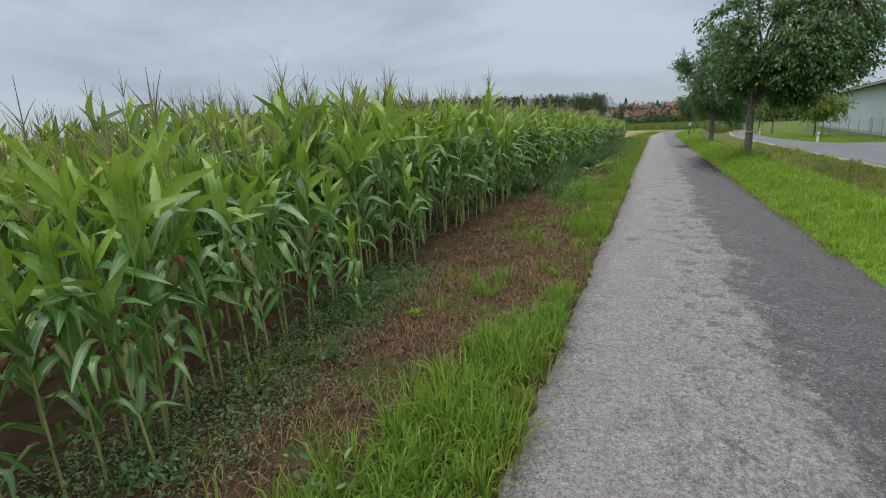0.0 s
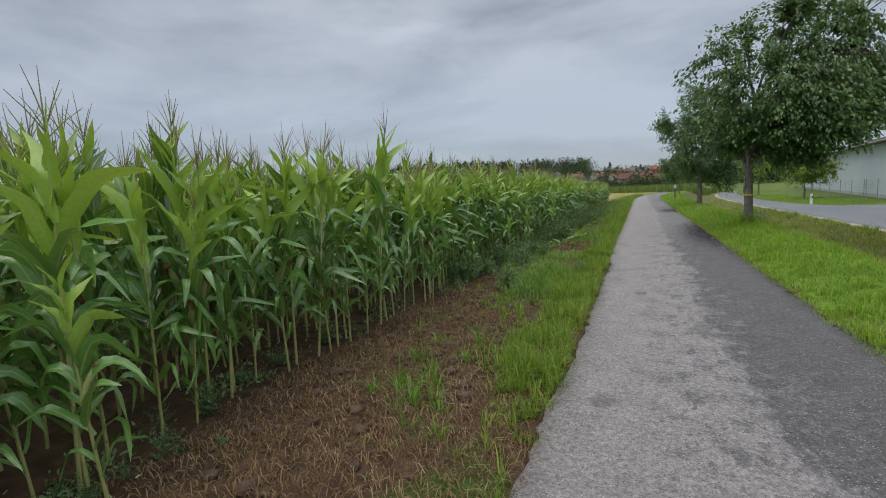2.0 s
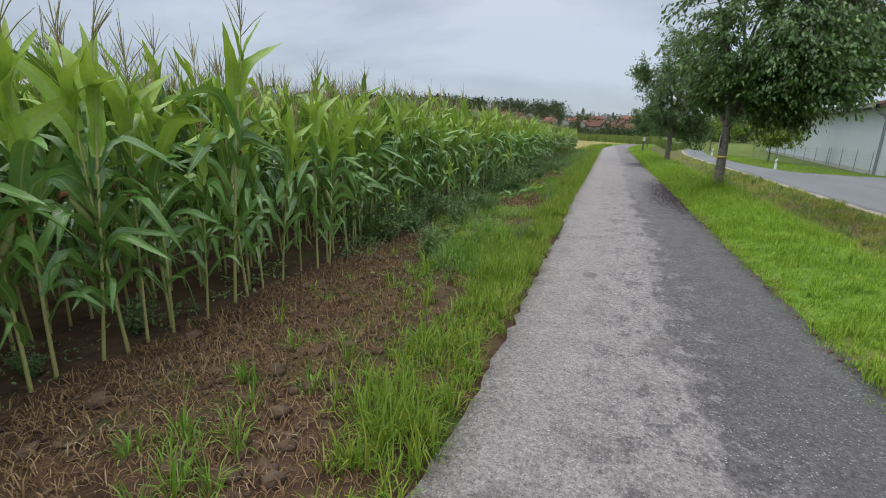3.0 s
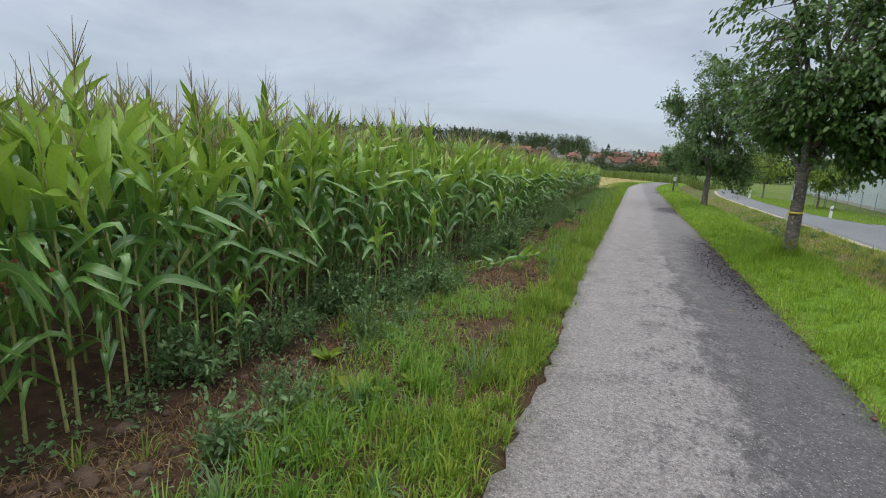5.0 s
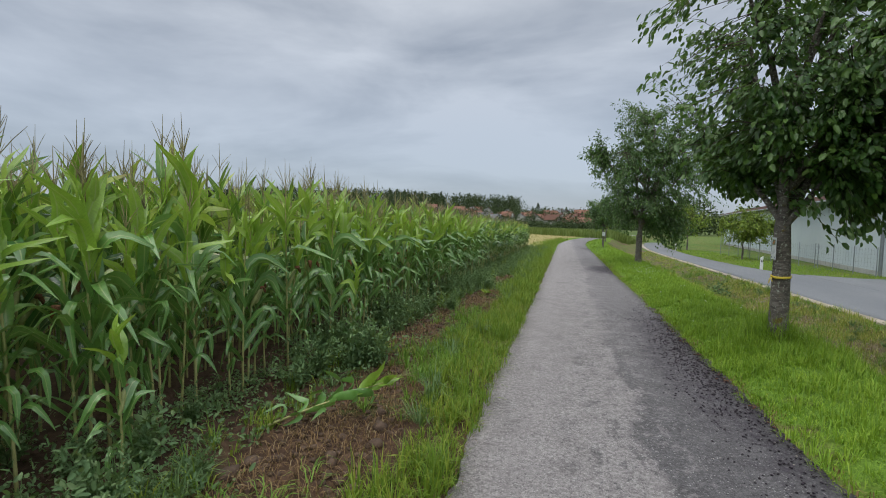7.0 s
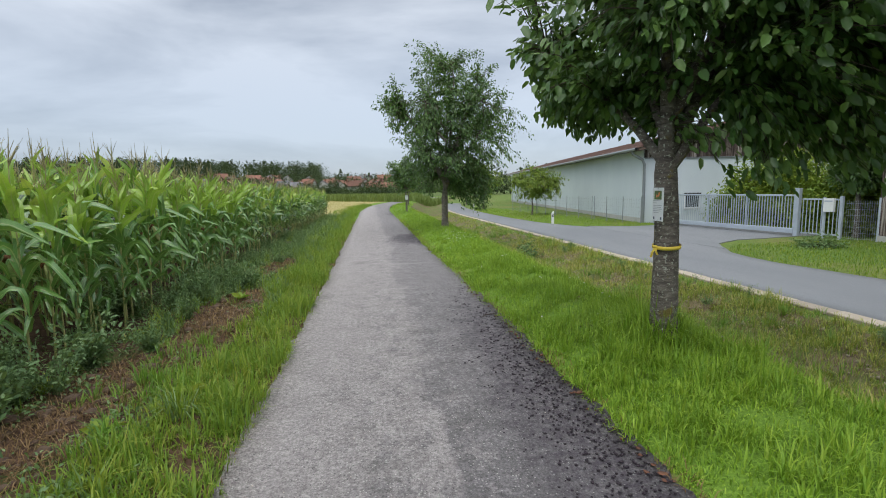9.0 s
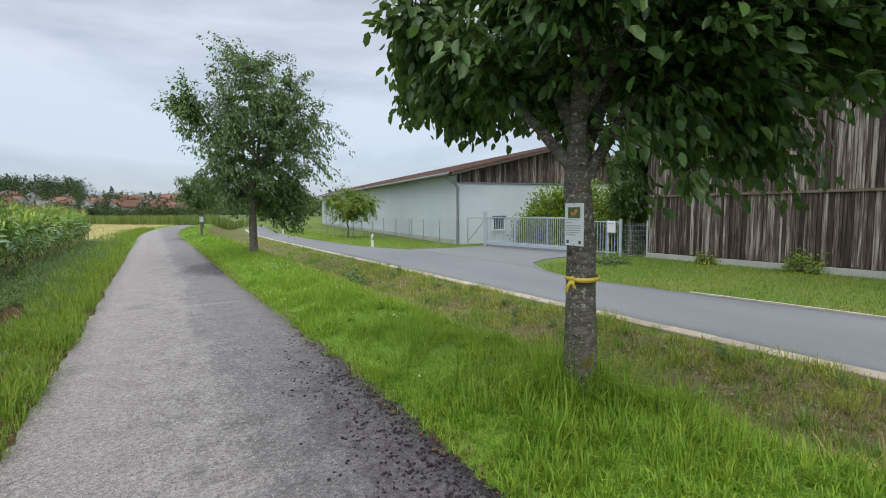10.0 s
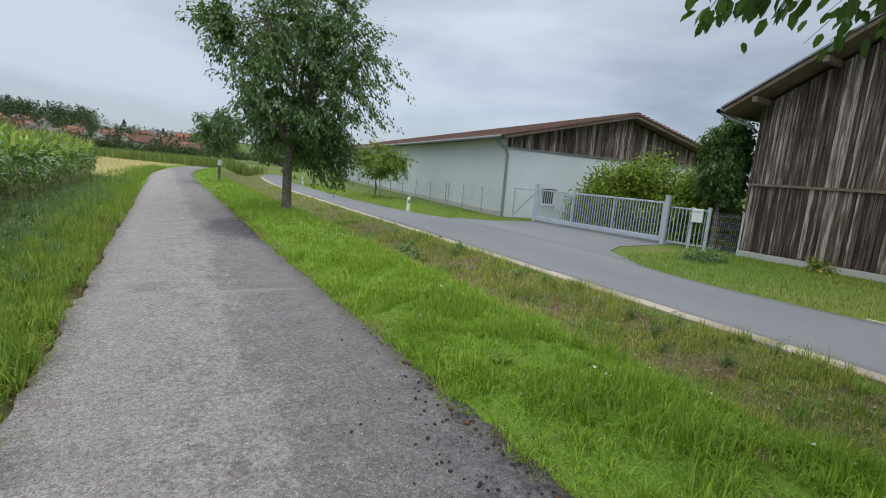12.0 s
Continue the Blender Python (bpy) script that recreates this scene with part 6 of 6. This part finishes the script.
    for x, y, sc in ((-2.75, 9.55, 0.8), (-2.2, 9.2, 1.0), (-1.95, 9.5, 0.7), (-1.75, 17.4, 0.9), (-2.1, 16.9, 0.8), (-2.2, 20.8, 0.8), (2.05, 18.6, 0.5), (1.85, 21.0, 0.5), (-2.4, 1.2, 0.5)):
        w = tagged(empty("dock_plant", x, y, 0), "broad-leaved light green dock plant in the verge", "weed", "docks in the verge")
        w.matrix_basis = pose(x, y, float(ground_z(x, y)), 0, 0, x * 300) @ Matrix.Diagonal((sc, sc, sc, 1))
        held("leaves", dock, w)


weeds()


def litter():
    """Fallen fruit, leaves and a twig on the path."""
    rng = np.random.default_rng(12)

    def bits(name, places, size, material, label, squash=0.6):
        bm = bmesh.new()
        bmesh.ops.create_icosphere(bm, subdivisions=1, radius=1.0)
        tv = np.array([v.co[:] for v in bm.verts])
        tf = np.array([[v.index for v in f.verts] for f in bm.faces])
        bm.free()
        out_v, out_f = [], []
        for i, (x, y) in enumerate(places):
            s = size * rng.uniform(0.5, 1.3)
            a = rng.uniform(0, 6.28)
            t = tv * [s * rng.uniform(0.8, 1.6), s, s * squash] + rng.normal(0, s * 0.14, tv.shape)
            c, d = math.cos(a), math.sin(a)
            t = np.stack([t[:, 0] * c - t[:, 1] * d, t[:, 0] * d + t[:, 1] * c, t[:, 2]], 1)
            out_v.append(t + [x, y, 0.004 + s * squash * 0.6])
            out_f.append(tf + i * len(tv))
        return tagged(new(name, np_mesh(name, np.concatenate(out_v), np.concatenate(out_f), [material])), label, "litter", kind="stuff")

    def along(cy, ry, cx, rx, n):
        y = rng.normal(cy, ry, n)
        x = cx - np.abs(rng.normal(0, rx, n))
        return [(a, b) for a, b in zip(x, y) if -0.4 < a < 1.27]

    bits("fallen_fruit", along(16.6, 1.9, 1.27, 0.30, 1700) + along(29.3, 0.9, 1.2, 0.4, 260), 0.0088, M["fruit"], "crushed dark fruit scattered on the asphalt")
    bits("fallen_leaves", along(17.8, 2.6, 1.30, 0.05, 150) + along(10, 4.0, 1.30, 0.04, 80), 0.017, M["dead_leaf"], "reddish dead leaves along the path edge", 0.25)
    st = [(float(rng.uniform(-1.1, 1.25)), float(rng.uniform(0, 24))) for _ in range(420)]
    bits("loose_grit", st, 0.0045, M["concrete"], "pale loose grit on the asphalt")
    gz = []
    for _ in range(900):
        y = float(rng.normal(26.5, 2.2)) if rng.uniform() < 0.7 else float(rng.uniform(16, 32))
        gz.append((float(rng.normal(5.7, 0.35)), y))
    soil_at = []
    while len(soil_at) < 3600:
        y = float(rng.uniform(-1.5, 27))
        x = float(rng.uniform(-3.3, -1.7))
        b = float(bare(np.array([x]), np.array([y]))[0])
        if rng.uniform() < (0.08 + b) * (0.25 if y < 4.2 else 1.0):
            soil_at.append((x, y))
    lumps = [bits("soil_clod", soil_at[::2] + soil_at[1::4], 0.022, M["clod"], "crumbled brown soil clods beside the maize", 0.7), bits("soil_clod", soil_at[3::12], 0.05, M["clod"], "large brown soil clods beside the maize", 0.6)]
    for lump in lumps:
        co = np.empty(len(lump.data.vertices) * 3, np.float32)
        lump.data.vertices.foreach_get("co", co)
        co = co.reshape(-1, 3)
        co[:, 2] += ground_z(co[:, 0], co[:, 1]).astype(np.float32) - 0.008
        lump.data.vertices.foreach_set("co", co.ravel())
    ob = bits("ditch_stone", gz, 0.022, M["field_stone"], "pale loose stones on the ditch bank")
    co = np.empty(len(ob.data.vertices) * 3, np.float32)
    ob.data.vertices.foreach_get("co", co)
    co = co.reshape(-1, 3)
    co[:, 2] += ground_z(co[:, 0], co[:, 1]).astype(np.float32)
    ob.data.vertices.foreach_set("co", co.ravel())
    fl = [(float(rng.normal(2.2, 0.3)), float(rng.normal(27.5, 0.9))) for _ in range(70)] + [(float(rng.uniform(1.5, 3.0)), float(rng.uniform(17, 30))) for _ in range(25)]
    P = np.array([(x, y, float(ground_z(x, y)) + 0.11) for x, y in fl])
    v, f = scatter_leaves(np.repeat(P, 6, 0), np.tile(np.array([[0, 0, 1.0]]), (len(P) * 6, 1)), rng, 0.013, 0.8, spread=0.9, hang=0.0)
    tagged(new("clover_blossom", np_mesh("clover_blossom", v, f, [M["white_bloom"]])), "small white clover blossoms in the grass", "flower", kind="stuff")
    v, f = tube_arrays([(1.02, 19.22, 0.012), (1.10, 19.30, 0.022), (1.2, 19.33, 0.015), (1.27, 19.40, 0.018)], [0.005, 0.007, 0.006, 0.003], 5)
    tagged(new("twig", np_mesh("twig", v, f, [M["twig"]])), "thin dark fallen twig on the path", "twig")
    # scrap of pale leaf on the dark half
    v, f = scatter_leaves(np.array([[0.68, 13.2, 0.012]]), np.array([[1.0, 0.2, 0.0]]), rng, 0.10, 0.30, spread=0.05, hang=0.0)
    tagged(new("fallen_leaf", np_mesh("fallen_leaf", v, f, [M["straw"]])), "pale dry leaf lying on the asphalt", "leaf")


litter()


def broken_maize():
    """A bent maize stalk lying out of the field towards the verge."""
    lv, st, ta, ea, si = maize_parts(107, 1.5, True)
    p = tagged(new("broken_maize_stalk"), "broken maize stalk lying over the verge", "maize plant")
    p.matrix_basis = pose(-2.75, 13.2, 0.04, 0, 72, 35) @ Matrix.Diagonal((0.8, 0.8, 0.8, 1))
    for nm, geo, mat in [("leaf", g[:2], "corn_leaf_top" if g[3] else "corn_leaf") for g in lv] + [("stalk", st, "corn_stalk"), ("tassel", ta, "tassel")]:
        held(nm, np_mesh(nm, *geo, [M[mat]], None, True), p)


broken_maize()


# ---------------- far crop, village and woods ----------------
def far_crop():
    rng = np.random.default_rng(55)
    n = 15000
    t = rng.uniform(0, 1, n)
    edge_x, edge_y = 3.0 - 75 * t, 75.0 + 235 * t * 0.45 * (1 + 0.4 * t)
    depth = rng.uniform(0, 6, n)
    x, y = edge_x + depth * 0.9 + bend(75), edge_y + depth
    P = np.stack([x, y, ground_z(x, y)], 1)
    ob = blades("low_maize", P, rng, 1.15, 0.05, M["far_crop"], "low green crop beyond the stubble field", 0.35, vary=0.15)
    ob["category"] = "crop"


far_crop()


def house(x, y, w, d, h, rh, yaw, roof, seed):
    z = float(ground_z(x, y))
    g = tagged(empty("house", x, y, z - 0.3, yaw), ("pale rendered village house with red tiled gable roof" if roof == "roof_red" else "pale rendered village house with grey gable roof"), "house", "village houses")
    part("wall", prism([(-w / 2, 0), (w / 2, 0), (w / 2, h), (0, h + rh), (-w / 2, h)], "y", -d / 2, d / 2), M["render_white"], g)
    sl = rh / (w / 2)
    for s in (-1, 1):
        part("roof", prism([(0, h + rh + 0.05), (s * (w / 2 + 0.6), h - 0.6 * sl + 0.05), (s * (w / 2 + 0.6), h - 0.6 * sl + 0.35), (0, h + rh + 0.4)], "y", -d / 2 - 0.5, d / 2 + 0.5), M[roof], g)
    part("chimney", box(0.8, 0.5, h + rh * 0.5, 1.6, 1.3, h + rh + 1.0), M["roof_red"], g)
    wm = None
    for fx in (-w * 0.27, w * 0.27):
        for fz in (1.2, 3.9):
            if fz + 1.4 > h + 0.6:
                continue
            if wm is None:
                wm = part("window", box(-0.55, -0.05, 0, 0.55, 0.0, 1.35), M["pane"], g)
                ob = wm
            else:
                ob = held("window", wm.data, g)
            ob.matrix_basis = pose(fx, -d / 2 - 0.004, fz)
    for fy in (-d * 0.25, d * 0.25):
        ob = held("window", wm.data, g)
        ob.matrix_basis = pose(w / 2 + 0.004, fy, 1.3, 0, 0, 90)


def village():
    rng = random.Random(14)
    for i in range(46):
        y = rng.uniform(280, 345)
        x = rng.uniform(-125, 26) * y / 320 + (0 if i % 3 else rng.uniform(-10, 10))
        w = rng.uniform(5.2, 7.4)
        house(x, y, w, rng.uniform(6.5, 9), rng.uniform(2.8, 4.2), w * rng.uniform(0.3, 0.42), rng.choice((0, 20, 70, 90, 110, -30)), "roof_red" if rng.random() < 0.7 else "roof_grey", i)
    house(7, 276, 8, 16, 2.4, 2.8, 80, "roof_red", 99)
    house(20, 280, 8, 12, 3.0, 3.0, 60, "roof_red", 98)


village()


def woods():
    """Wooded ridge, garden trees and hedges far off, in one."""
    rng = np.random.default_rng(41)
    P, D, S = [], [], []

    def clump(x, y, z, r, h, n, conifer=False):
        n = int(n * 2.1)
        u = rng.normal(0, 1, (n, 3))
        u /= np.linalg.norm(u, axis=1)[:, None]
        k = rng.uniform(0.55, 1.05, n)
        if conifer:
            t = rng.uniform(0, 1, n)
            a = rng.uniform(0, 6.28, n)
            q = np.stack([np.cos(a) * r * (1 - t) * k, np.sin(a) * r * (1 - t) * k, h * t], 1)
        else:
            q = u * k[:, None] * [r, r, h * 0.5] + [0, 0, h * 0.5]
        P.append(q + [x, y, z])
        D.append(u)
        S.append(np.full(n, 0.15 * r + 0.22))

    for i in range(620):
        y = rng.uniform(375, 450)
        x = rng.uniform(-420, -38)
        clump(x, y, float(ground_z(x, y)) - 1, rng.uniform(3.2, 6.0), rng.uniform(10, 15), 60, rng.uniform() < 0.25)
    for i in range(560):
        y = rng.uniform(268, 360)
        x = rng.uniform(-130, 34) * y / 320
        clump(x, y, float(ground_z(x, y)) - 0.5, rng.uniform(1.8, 3.8), rng.uniform(4.5, 9), 45, rng.uniform() < 0.2)
    clump(0.2, 420, float(ground_z(0.2, 420)) - 3, 4, 7.5, 150, True)
    clump(-8, 410, float(ground_z(-8, 410)) - 3, 5, 6, 120)
    clump(-23, 420, float(ground_z(-23, 420)) - 1, 4, 8.5, 150, True)
    for i in range(300):
        x = rng.uniform(-120, 45)
        y = 250 + rng.uniform(-10, 14)
        clump(x, y, float(ground_z(x, y)) - 0.3, rng.uniform(2.0, 3.2), rng.uniform(2.5, 4.2), 40)
    # hedge and trees closing the view beyond the bend
    for i in range(60):
        y = rng.uniform(125, 170)
        x = rng.uniform(22, 75)
        clump(x, y, 0, rng.uniform(2.5, 4), rng.uniform(5, 9), 70)
    P, D, S = np.concatenate(P), np.concatenate(D), np.concatenate(S)
    v, f = scatter_leaves(np.zeros_like(P), D, rng, 1.0, 0.75, 0.3, 1.4, 0.0)
    v = v.reshape(-1, 6, 3) * S[:, None, None] + P[:, None]
    tagged(new("woodland", np_mesh("woodland", v.reshape(-1, 3), f, [M["far_leaf"]])), "dark wooded ridge and garden trees round the village", "woodland", kind="stuff")


woods()
